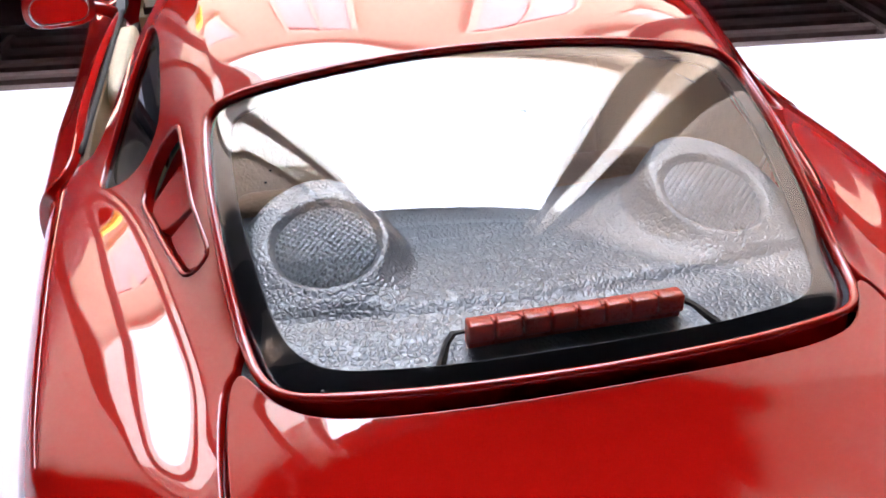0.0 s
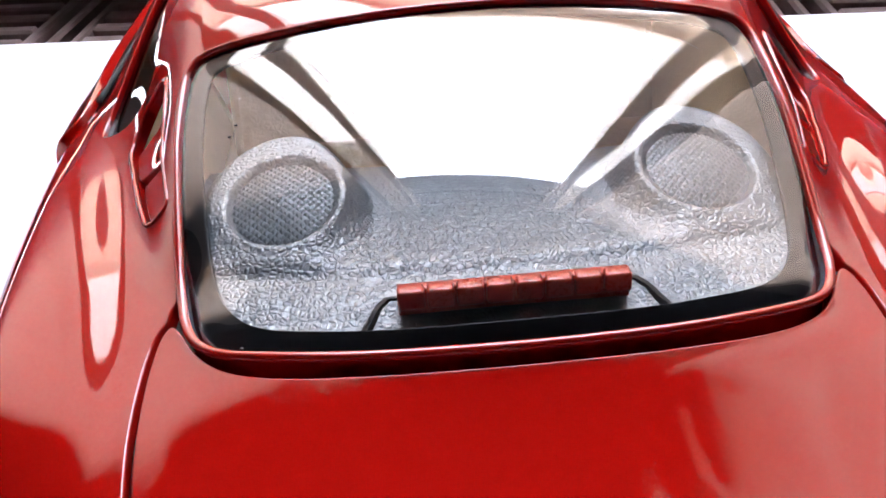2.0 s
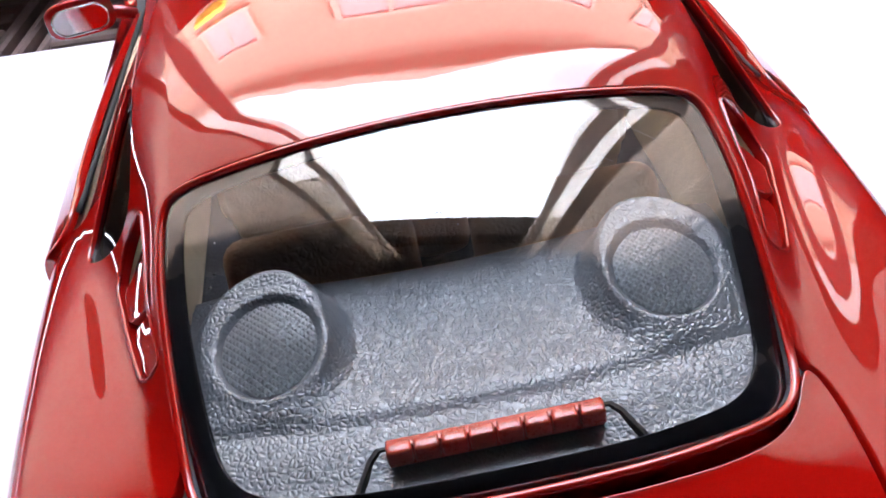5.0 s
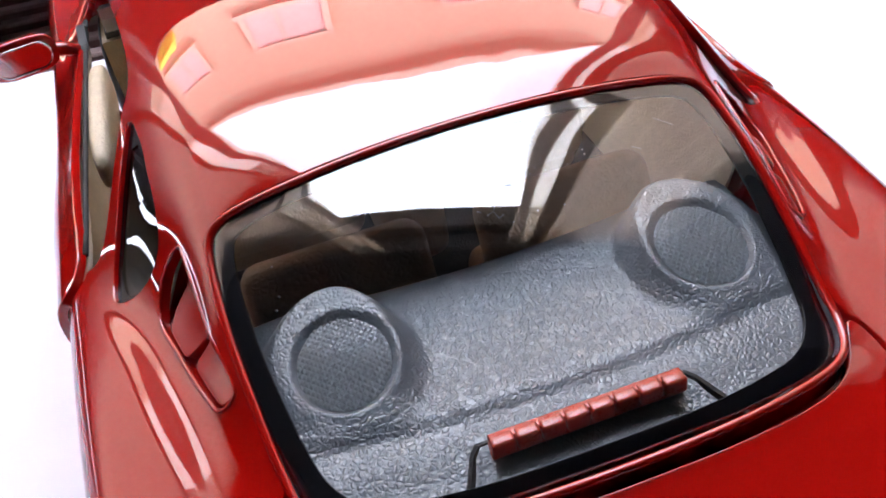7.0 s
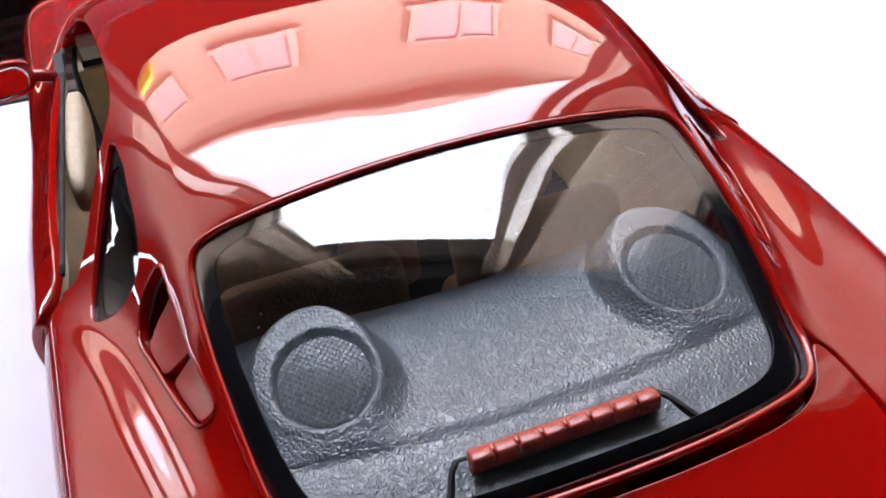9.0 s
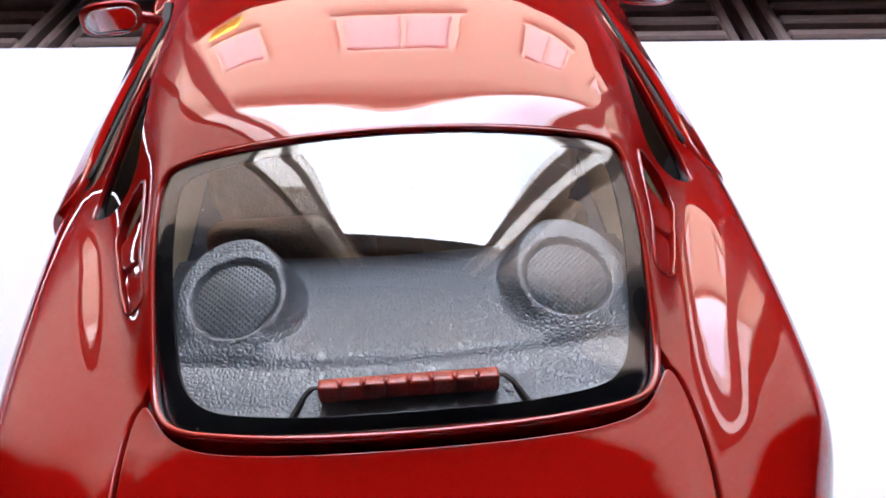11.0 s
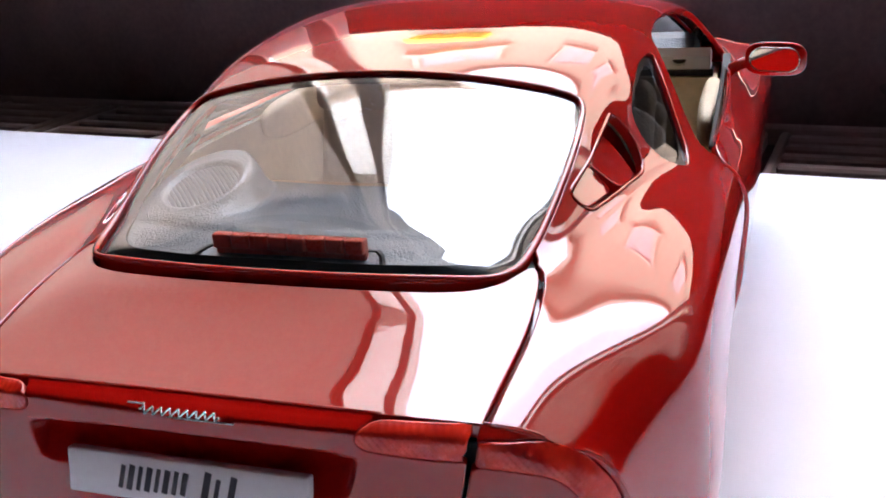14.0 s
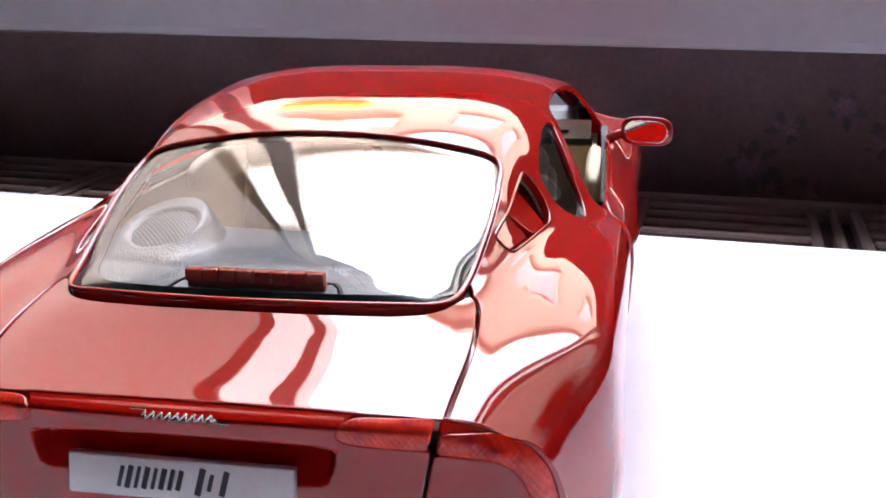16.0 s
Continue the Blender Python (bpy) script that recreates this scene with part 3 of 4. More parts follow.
lid_line = rounded([(0, -103.55), (8, -103.45), (14, -103.05), (19.4, -102.3), (23.5, -100.85), (26.0, -98.6), (27.8, -95.4), (28.7, -94.2), (29.5, -96), (29.9, -100), (30, -105), (29.6, -110), (29.2, -114), (28.9, -119), (28.9, -135), (0, -135)], 2, True)
groove_line = rounded([(0, -99), (18, -98), (24, -95), (26.6, -91.5), (28.9, -91.8), (29.2, -95), (26.6, -99), (19.8, -103.2), (8, -104.4), (0, -104.5)], 2, True)
quarter_line = cornered([(-36.5, 67.0), (-45, 66.3), (-52.5, 64.3), (-57.4, 61.6), (-59.0, 58.6), (-58.8, 54.6), (-56.6, 53.7), (-52.2, 54.9), (-48.6, 57.9), (-45.2, 61.0), (-41.2, 64.3)], 2.4)
window_line = rounded([(-49.0, 53.8), (-45.8, 57), (-42.6, 60.2), (-39, 63.4), (-35, 66.0), (-32, 67.8), (-22, 68.9), (-8, 68.7), (5, 67.2), (17, 63.2), (30, 57.2), (36, 53.8), (33, 51.6), (-45, 51.6)], 2)
door_line = rounded([(-50.6, 54.2), (-20, 53.6), (33, 53.0), (36, 50), (35, 14), (31, 11.5), (-36, 11.5), (-41, 15), (-44, 30), (-47.4, 45)], 2)
screen_line = rounded([(0, 9.4), (18, 9.0), (28, 7.6), (31.6, 8.8), (34.6, 24), (37.6, 41), (36, 47.4), (24, 51), (0, 52.6)], 2, True)
bonnet_line = rounded([(0, 55.4), (24, 54), (33, 51.6), (37.4, 56), (36.5, 75), (31, 98), (22, 112), (0, 117)], 2, True)
vent_line = cornered([(-61.4, 62.6), (-60.6, 59.0), (-62.4, 56.3), (-65.2, 55.2), (-73.8, 55.0), (-81.0, 54.8), (-81.4, 57.2)], 1.5)
sided = gx > 25
d_glass, d_lid, d_groove = inside(glass_line, sx, gy), inside(lid_line, sx, gy), inside(groove_line, sx, gy)
d_frit, d_screen, d_bonnet = inside(frit_line, sx, gy), inside(screen_line, sx, gy), inside(bonnet_line, sx, gy)
far = np.full_like(gx, 50.0)
d_quarter = np.where(sided, inside(quarter_line, gy, gz), far)
d_window = np.where(sided, inside(window_line, gy, gz), far)
d_door = np.where(sided, inside(door_line, gy, gz), far)
d_vent = np.where(gx > 27.5, inside(vent_line, gy, gz), far)
low = gz < 44
AXLE_R, AXLE_F, HUB = -73.0, 75.0, 17.8
d_arch = np.where((gx > 30) & low, np.minimum(np.hypot(gy - AXLE_R, gz - HUB), np.hypot(gy - AXLE_F, gz - HUB)) - 20.0, far)
bumper_top = 31.2 + np.clip(gy + 114, 0, 40) * 0.07
d_bumper = np.where(gx > 30, np.maximum(gz - bumper_top, gy + 80), far)
d_deckless = np.maximum.reduce([1.1 - d_glass, 0.95 - d_lid, -d_groove])

car = new("model_car")
tagged(car, "glossy red die-cast model coupe standing on white table", "model car")

shell = np.maximum.reduce([d_deckless, -d_quarter, 0.25 - d_window, 0.3 - d_door, -d_screen, 0.25 - d_bonnet, -d_vent, -d_arch, 0.12 - d_bumper])
v, f = cut_panel(G, shell)
body = part("body_shell", v, f, paint, car)
lid_side = gx < 34
d_lid2 = inside(lid_line, L[..., 0], L[..., 1])
v, f = cut_panel(L, np.where(lid_side, d_lid2, far), 0.22, 1.6)
lid_top = (v, f)
v, f = cut_panel(G, d_bonnet)
bonnet = part("bonnet", v, f, paint, car)

# tail panels below the lip
TAILC = L[0]
rings = np.concatenate([[1, 0.99, 0.975, 0.955, 0.93, 0.9], np.linspace(0.87, 0.02, 56)])
bulge = curve_of((10, 0), (13, 0.8), (18, 2.6), (24, 3.2), (29, 2.9), (31, 2.2), (33, 1.9), (38, 1.4), (42, 0.8), (46, 0.4), (48.4, 0.25), (51, 0))
recess_line = rounded([(-17.4, 45.2), (17.4, 45.2), (18.2, 43.2), (15.4, 34.4), (13.8, 33.2), (-13.8, 33.2), (-15.4, 34.4), (-18.2, 43.2)], 2)
mid = np.array([0, 30.0])
def tail_y(x, z):
    """Depth of the tail below the lip, without its rounded rim and plate recess."""
    x, z = np.asarray(x, float), np.asarray(z, float)
    return LIP + 1.34 * (x / 29) ** 4 - bulge(z) - 2.2 * smoothstep((49.2 - z) / 2.0) * (1 - (x / 42) ** 2)


T = np.zeros((len(rings), TAILC.shape[0], 3))
for i, r in enumerate(rings):
    xz = mid + r * (TAILC[:, [0, 2]] - mid)
    dep = inside(recess_line, xz[:, 0], xz[:, 1])
    edge = LIP + 1.34 * (xz[:, 0] / 29) ** 4
    T[i, :, 0], T[i, :, 2] = xz[:, 0], xz[:, 1]
    T[i, :, 1] = edge + (tail_y(xz[:, 0], xz[:, 1]) - edge) * smoothstep((1 - r) / 0.05) + 2.2 * np.clip((xz[:, 1] - 40.4) / 4.0, 0, 1) * smoothstep(-dep / 0.9)
T = T[:, ::-1]
tx, tz = np.abs(T[..., 0]), T[..., 2]
gap_x = 28.9 - np.clip(48 - tz, 0, 20) * 0.17
d_boot = np.maximum(tx - gap_x, 31.6 - tz)
inner_line = rounded([(18.0, 46.6), (19.0, 47.55), (21, 47.65), (40, 46.75), (40, 43.6), (20, 45.3), (18.4, 45.7)], 2)
outer_line = rounded([(20, 46.7), (33, 45.9), (37.2, 44.4), (40.0, 41.2), (41.3, 37.5), (41.7, 34.4), (40.8, 33.5), (39.6, 33.9), (39.2, 37), (37.7, 40.8), (34.6, 43.4), (20, 45.2)], 2)
d_in, d_out = inside(inner_line, tx, tz), inside(outer_line, tx, tz)
v2, f2 = cut_panel(T, np.maximum.reduce([d_boot + 0.42, 0.42 - d_in]))
v, f = joined(lid_top, (v2, f2))
boot_lid = part("boot_lid", v, f, paint, car)
for s in (1, -1):
    v, f = cut_panel(T, np.where(T[..., 0] * s > 0, np.maximum.reduce([gap_x + 0.42 - tx, 31.5 - tz, 0.42 - d_out]), 9.0))
    part("rear_panel", v, f, paint, car)
v, f = cut_panel(T, tz - 31.1)
v2, f2 = cut_panel(G, np.maximum.reduce([d_bumper, -d_arch]))
v, f = joined((v, f), (v2, f2))
part("rear_bumper", v, f, paint, car)
TN = grid_normals(T)
for name, field, side in (("tail_lamp", np.maximum(d_in, tx - gap_x + 0.75), boot_lid), ("tail_lamp", np.maximum(d_out, gap_x + 0.75 - tx), car)):
    for s in (1, -1):
        v, f = cut_panel(T + TN * 0.12, np.where(T[..., 0] * s > 0, field, 9.0), 0.3, 1.2)
        part(name, v, f, red_lens, side, "red ribbed plastic lens")

# rear window: pane, black border, red surround, dark groove in front of the boot lid
roll = 0.42 * np.clip((d_glass + 2.4) / 2.4, 0, 1.15) ** 2 * smoothstep((-84 - gy) / 10)
roll = roll + 0.7 * np.clip((np.min(glass_line[:, 1]) + 8 - gy) / 8, 0, 1.2) ** 2
v, f = cut_panel(G - GN * (0.25 + roll)[..., None], d_glass - 0.3, flange=False)
pane = part("rear_window", v, f, clear_glass, car, "curved clear rear pane with fine scratches")
pane.visible_shadow = False
v, f = cut_panel(G - GN * (0.55 + roll)[..., None], np.maximum(d_glass - 0.35, -d_frit), 0.1, 0.5)
part("window_border", v, f, black_gloss, car, "glossy black border printed under rear pane")
ring = [(x * 1.020, -83 + (y + 83) * 1.022) for x, y in glass_line]
v, f = sweep([(x, y, on_body(x, y) - 0.05) for x, y in ring], 0.44, n=12, flat=0.9)
part("window_surround", v, f, paint, car)
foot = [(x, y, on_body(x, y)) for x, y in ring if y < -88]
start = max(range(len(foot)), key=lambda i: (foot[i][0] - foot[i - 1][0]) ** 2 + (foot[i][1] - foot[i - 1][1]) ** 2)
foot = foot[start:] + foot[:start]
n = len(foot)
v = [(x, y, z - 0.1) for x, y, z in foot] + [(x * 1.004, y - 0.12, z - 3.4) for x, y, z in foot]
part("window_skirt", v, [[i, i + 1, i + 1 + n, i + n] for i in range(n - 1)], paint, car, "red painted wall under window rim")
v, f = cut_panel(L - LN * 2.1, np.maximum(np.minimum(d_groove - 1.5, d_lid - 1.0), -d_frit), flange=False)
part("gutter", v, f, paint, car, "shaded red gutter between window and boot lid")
v, f = cut_panel(T + TN * -1.6, np.full(tx.shape, -1.0) + 0.0 * tx, flange=False)
part("tail_backing", v, f, black_matt, car)

# recessed vents behind the side windows: two sloping louvres, each deeper towards its front edge
upper_pad = cornered([(-63.2, 60.6), (-64.6, 57.2), (-66.4, 55.6), (-71.7, 55.4), (-72.4, 59.4)], 0.7)
lower_pad = cornered([(-72.9, 59.0), (-73.4, 55.6), (-80.4, 55.4), (-80.6, 57.0)], 0.7)
for s in (1, -1):
    near = sx * s > 27.5
    for pad, front, back, deep, shallow in ((upper_pad, -63, -72, 0.42, 0.15), (lower_pad, -73, -80, 0.3, 0.12)):
        sunk = shallow + (deep - shallow) * np.clip((gy - back) / (front - back), 0, 1) + 0.32 * np.clip(gz - 55.6, 0, 5)
        v, f = cut_panel(G - GN * sunk[..., None], np.where(near, inside(pad, gy, gz), 9.0), 0.25, 1.2)
        part("vent_slat", v, f, paint, car)
    v, f = cut_panel(G - GN * 2.3, np.where(near, d_vent - 0.9, 9.0), flange=False)
    part("vent_backing", v, f, paint, car, "shaded red bottom of vent recess")


def on_side(y, z):
    """Half width of the body's flank at a place seen from the side."""
    row = G[int(np.argmin(np.abs(stations - y)))]
    keep = row[:, 0] > 26.5
    return float(np.interp(z, row[keep, 2][::-1], row[keep, 0][::-1]))


for s in (1, -1):
    outline = [tuple(a + (b - a) * t) for a, b in zip(vent_line, np.roll(vent_line, -1, axis=0)) for t in (0, 0.34, 0.67)]
    rim = [(s * (on_side(y, z) - 0.1), y, z) for y, z in outline]
    part("vent_rim", *sweep(rim, 0.28, True, 8), paint, car)
# marks on the rear pane
for line in (((-1.5, -76.2), (-0.7, -75.9), (-0.5, -76.9), (0.1, -76.6)), ((-0.6, -75.8), (-0.3, -75.2)), ((1.5, -73.2), (2.4, -73.7), (2.6, -73.4)), ((1.3, -74.6), (1.9, -74.9)), ((1.9, -72.0), (2.4, -72.4)), ((16.4, -72.2), (17.3, -72.7)), ((20.6, -68.8), (22.4, -70.1)), ((-2.3, -75.3), (-1.9, -75.6))):
    part("scratch", *sweep([(x, y, on_body(x, y) - 0.22) for x, y in line], 0.03, False, 5), scratch_white, pane, "fine white scratch")
for x, y in ((-23.6, -75.2), (-24.2, -76.4), (-22.2, -98.9)):
    part("speck", *turned(Matrix.Translation((x, y, on_body(x, y) - 0.2)), lathe([(-0.04, 0.16), (0.04, 0.16), (0.06, 0.01)], 10, "z")), black_matt, pane, "small black speck")
dust_rng = random.Random(5)
for x, y in [(4.2, -67.7), (6.3, -66.9), (6.7, -69.3), (9.8, -71.0), (4.1, -72.1), (1.4, -68.6), (-23.4, -71.8)] + [(dust_rng.gauss(4.0, 3.5), dust_rng.gauss(-71.5, 2.6)) for _ in range(26)]:
    if -78 < y < -66.2:
        size = dust_rng.uniform(0.04, 0.1)
        part("dust_grain", *turned(Matrix.Translation((x, y, on_body(x, y) - 0.2)), lathe([(-0.03, size), (0.02, size), (0.05, 0.005)], 8, "z")), scratch_white, pane, "tiny white dust grain")
# side and front panes
for s in (1, -1):
    v, f = cut_panel(G - GN * 0.8, np.where(sx * s > 0, d_quarter - 0.4, 9.0), flange=False)
    q = part("quarter_window", v, f, side_glass, car)
    q.visible_shadow = False
v, f = cut_panel(G - GN * 0.3, d_screen - 0.4, flange=False)
w = part("windscreen", v, f, clear_glass, car)
w.visible_shadow = False
v, f = cut_panel(G - GN * 0.5, np.maximum(d_screen - 0.5, -1.6 - d_screen), 0.1, 0.5)
part("windscreen_border", v, f, black_gloss, car)
for s in (1, -1):
    v, f = cut_panel(G - GN * 0.6, np.where(sx * s > 0, np.maximum(d_quarter - 0.7, -0.75 - d_quarter), 9.0), flange=False)
    part("quarter_seal", v, f, black_gloss, car)

# headlining under the roof
roof_line = rounded([(0, -62), (24, -62.5), (29, -55), (30.5, -20), (29, 6), (0, 8)], 2, True)
v, f = cut_panel(G - GN * 1.6, inside(roof_line, sx, gy), flange=False)
part("headlining", v, f, headlining, car)
pillar_line = rounded([(-60, 66), (-58, 54), (-90, 50), (-95, 53), (-76, 60)], 2)
for s in (1, -1):
    v, f = cut_panel(G - GN * 2.7, np.where(sx * s > 25, np.maximum(inside(pillar_line, gy, gz), 0.2 - d_glass), 9.0), flange=False)
    part("pillar_trim", v, f, headlining, car)

def cushion(a, b, c, e=0.62):
    """Padded oval block by its half sizes."""
    verts, faces, n, m = [], [], 40, 20
    p = lambda q: math.copysign(abs(q) ** e, q)
    for i in range(m + 1):
        w = math.pi * (i / m - 0.5)
        for k in range(n):
            u = 2 * math.pi * k / n
            verts.append((a * p(math.cos(w) * math.cos(u)), b * p(math.cos(w) * math.sin(u)), c * p(math.sin(w))))
    for i in range(m):
        for k in range(n):
            q = (k + 1) % n
            faces.append((i * n + k, i * n + q, (i + 1) * n + q, (i + 1) * n + k))
    return verts, faces


# doors, a little ajar
for s, hinge in ((1, 0.3), (-1, -1.0)):
    sel = sx * s > 0
    hub = Vector((49.0 * s, 31, 30))
    M = Matrix.Translation(hub) @ Matrix.Rotation(radians(hinge), 4, "Z") @ Matrix.Translation(-hub)
    door = part("door", *turned(M, cut_panel(G, np.where(sel, np.maximum(d_door, -d_arch), 9.0))), paint, car)
    part("door_card", *turned(M, cut_panel(G - GN * 2.4, np.where(sel, d_door + 1.5, 9.0), 0.4, 0.8)), cream_leather, door, "cream leather door lining")
    part("door_pad", *turned(M @ Matrix.Translation((s * 42.1, -3, 49.4)), cushion(1.9, 17.5, 4.1)), cream_leather, door, "cream padded door top")
    arm = sweep([tuple(M @ Vector((s * x, y, z))) for x, y, z in ((45.2, 20, 52.8), (47.2, 19, 54.0), (50, 17.8, 55.0))], 1.5, False, 12, 0.8)
    bm = bmesh.new()
    bmesh.ops.create_uvsphere(bm, u_segments=32, v_segments=20, radius=1)
    for q in bm.verts:
        c = q.co
        e = 0.62
        c.x, c.z = math.copysign(abs(c.x) ** e, c.x) * 6.0, math.copysign(abs(c.z) ** e, c.z) * 3.4
        c.y = c.y * (3.6 if c.y > 0 else 0.9)
    bm.verts.index_update()
    cap = [q.co[:] for q in bm.verts], [[q.index for q in g.verts] for g in bm.faces]
    bm.free()
    MT = M @ Matrix.Translation((53.6 * s, 15.8, 55.4)) @ Matrix.Rotation(radians(-12 * s), 4, "Z")
    mirror = part("door_mirror", *joined(arm, turned(MT, cap)), paint, door)
    oval = [(math.cos(a) * 2.25 + math.copysign(2.45, math.cos(a)), -1.0, math.sin(a) * 2.25) for a in np.linspace(0.04, 2 * math.pi + 0.04, 40, endpoint=False)]
    part("mirror_glass", *turned(MT, (oval, [list(range(40))])), chrome, mirror, "mirror glass", smooth=False)
    part("mirror_rim", *turned(MT, sweep([(x * 1.03, y - 0.05, z * 1.05) for x, y, z in oval], 0.16, True, 6)), chrome, mirror, "thin bright rim")
    wedge = [(18.5, 52.8), (26.0, 52.6), (26.6, 53.6), (24.2, 55.2)]
    mount = [(s * x, y, z) for x in (43.2, 44.7) for y, z in wedge], [(0, 1, 2, 3), (4, 5, 6, 7)] + [(i, (i + 1) % 4, (i + 1) % 4 + 4, i + 4) for i in range(4)]
    part("mirror_mount", *turned(M, mount), black_matt, door, "black plastic mirror mount", smooth=False)
    seal = [tuple(M @ Vector((s * (float(np.interp(y, (-45, 32), (44.2, 43.6)))), y, 53.0))) for y in np.linspace(-44, 31, 24)]
    part("window_seal", *sweep(seal, 0.42, False, 8), rubber, door)

# wheels
for y in (AXLE_R, AXLE_F):
    for s in (1, -1):
        wheel = new("wheel")
        wheel.parent = car
        wheel.location = (s * 39.8 * MM, y * MM, HUB * MM)
        tyre = lathe([(-7, 12.4), (-7.4, 15), (-6.6, 17.2), (-4.5, 17.75), (4.5, 17.75), (6.6, 17.2), (7.4, 15), (7, 12.4)], 56)
        part("tyre", *tyre, rubber, wheel)
        rim = lathe([(-6.5, 12.6), (-6.5, 11.6), (6, 11.6), (6.9, 12.7), (6.9, 12.2), (6.4, 11.4), (2, 11)], 56)
        hubs = lathe([(0, 3.4), (s * 5, 3.2), (s * 5.6, 2), (s * 5.6, 0.01)], 24)
        spokes = [turned(Matrix.Rotation(2 * math.pi * k / 7, 4, "X"), box(s * 4.2, 0, 7, 2.2, 2.3, 9.6, 0.6, 2)) for k in range(7)]
        part("rim", *joined(rim, hubs, *spokes), alloy, wheel)
        part("brake_disc", *lathe([(-1.4 * s, 0.01), (-1.4 * s, 8.8), (-0.4 * s, 8.8), (-0.4 * s, 0.01)], 32), alloy, wheel)
part("underbody", *box(0, 0, 11.5, 76, 226, 5, 1.5), black_matt, car)
part("nose_backing", *box(0, 86, 24, 70, 50, 24, 5), black_matt, car)
part("boot_tub", *box(0, -98, 29, 66, 34, 32, 4), black_matt, car)
for s in (1, -1):
    for y in (AXLE_R, AXLE_F):
        part("wheel_housing", *box(s * 34, y, 24, 3, 40, 30, 1), black_matt, car)

# ---- parcel shelf with two loudspeakers and the high brake lamp ----
SPX, SPY = 19.5, -81.5
sh_x = np.linspace(-31, 31, 260)
sh_y = np.linspace(-103, -66.5, 170)
XX, YY = np.meshgrid(sh_x, sh_y)
base = curve_of((-103, 52.4), (-98, 53.1), (-94.2, 53.85), (-92.6, 54.02), (-92.0, 54.08), (-91.4, 54.28), (-90.7, 54.54), (-89.8, 54.62), (-86, 54.5), (-74, 54.5), (-70.5, 53.9), (-68.5, 52), (-66, 47))
crest = YY - 2.6 * (XX / 26) ** 2
ZZ = base(crest)
for s in (1, -1):
    lead = smoothstep((YY - SPY + 5) / 10)
    ahead = 0.95 - 0.13 * lead
    across_pod = (XX - s * SPX) * (1 + 0.2 * smoothstep((s * SPX - XX) * s / 4))
    r = np.hypot(across_pod, (YY - SPY) * ahead)
    tilt = 57.1 + (YY - SPY) * 0.28 - s * (XX - s * SPX) * 0.06
    up = smoothstep((10.2 - r) / (4.4 - 1.0 * lead))
    pod = ZZ * (1 - up) + tilt * up
    ZZ = ZZ + (np.maximum(ZZ, pod) - ZZ) * smoothstep((crest + 92.0) / 1.8)
    r = np.hypot(XX - s * SPX, (YY - SPY) * 0.95)
    ZZ = np.where(r < 6.2, tilt + 0.10 * np.exp(-((r - 5.5) / 0.35) ** 2) - 0.7 * smoothstep((5.25 - r) / 0.5), ZZ)
for _ in range(3):
    ZZ[1:-1, 1:-1] = (ZZ[1:-1, 1:-1] * 2 + ZZ[:-2, 1:-1] + ZZ[2:, 1:-1] + ZZ[1:-1, :-2] + ZZ[1:-1, 2:]) / 6
pit_line = np.array([(-13.6, -101.5), (-10.6, -94.6), (10.6, -94.6), (13.6, -101.5)])
ZZ -= 0.15 * smoothstep(-inside(pit_line, XX, YY) / 1.1)
lim = z_mid(YY) - (z_mid(YY) - k1z(YY)) * (0.85 * (XX / k1x(YY)) ** 2 + 0.15 * (XX / k1x(YY)) ** 4) - 1.3
ZZ = np.minimum(ZZ, lim)
SH = np.stack([XX, YY, ZZ], -1)
v, f = cut_panel(SH, np.maximum(inside(rounded([(-30, -100.9), (30, -100.9), (29, -80), (28, -66), (-28, -66), (-29, -80)], 1), XX, YY), 0) - 0.01, flange=False)
shelf = part("parcel_shelf", v, f, grey_leather, car, "grained dark grey leather parcel shelf")
grille_mat = material("speaker_grille", (0.30, 0.33, 0.37), 0.3, coat=0.6, vary=0.1, scale=200, coat_rough=0.15)
for s in (1, -1):
    pitch, R = 0.52, 4.75
    cells = int(R / pitch) + 1
    line = np.concatenate([[(k + t) * pitch for t in (0.0, 0.1, 0.3, 0.7, 0.9)] for k in range(-cells, cells)] + [[cells * pitch]])
    C, D = np.meshgrid(line, line)
    A, B = (C - D) / math.sqrt(2), (C + D) / math.sqrt(2)
    ramp = lambda q: np.minimum(np.abs((q / pitch + 0.5) % 1 - 0.5) / 0.3, 1.0)
    stud = 0.2 * np.minimum(ramp(C), ramp(D))
    dome = 0.45 * (1 - (A**2 + B**2) / R**2)
    W = np.stack([s * SPX + A, SPY + B / 0.95, 57.1 + B / 0.95 * 0.28 - A * s * 0.06 - 0.55 + dome + stud], -1)
    v, f = cut_panel(W, np.hypot(A, B) - R, flange=False)
    part("loudspeaker_grille", v, f, grille_mat, shelf, "round knurled grey loudspeaker cover", smooth=False)
# Black strip stands for the shade along the brake lamp's recess walls.
wall_path = [(-13.7, -100.8), (-11.2, -95.4), (-10.4, -94.5), (10.4, -94.5), (11.2, -95.4), (13.7, -100.8)]
lip = [(x, y, float(np.interp(y, (-103, -98, -93.6), (52.4, 53.1, 53.97))) + 0.06) for x, y in wall_path]
vv = lip + [(x * 0.95, y - 0.4, z - 0.5) for x, y, z in lip] + [(x * 1.025, y + 0.3, z + 0.05) for x, y, z in lip]
n = len(lip)
part("brake_recess_shade", vv, [[i, i + 1, i + 1 + n, i + n] for i in range(n - 1)] + [[i, i + 1, i + 1 + 2 * n, i + 2 * n] for i in range(n - 1)], black_matt, shelf, "black strip painted as shade along brake lamp recess")
brake = new("brake_lamp")
brake.parent = car
step = 19.4 / 8
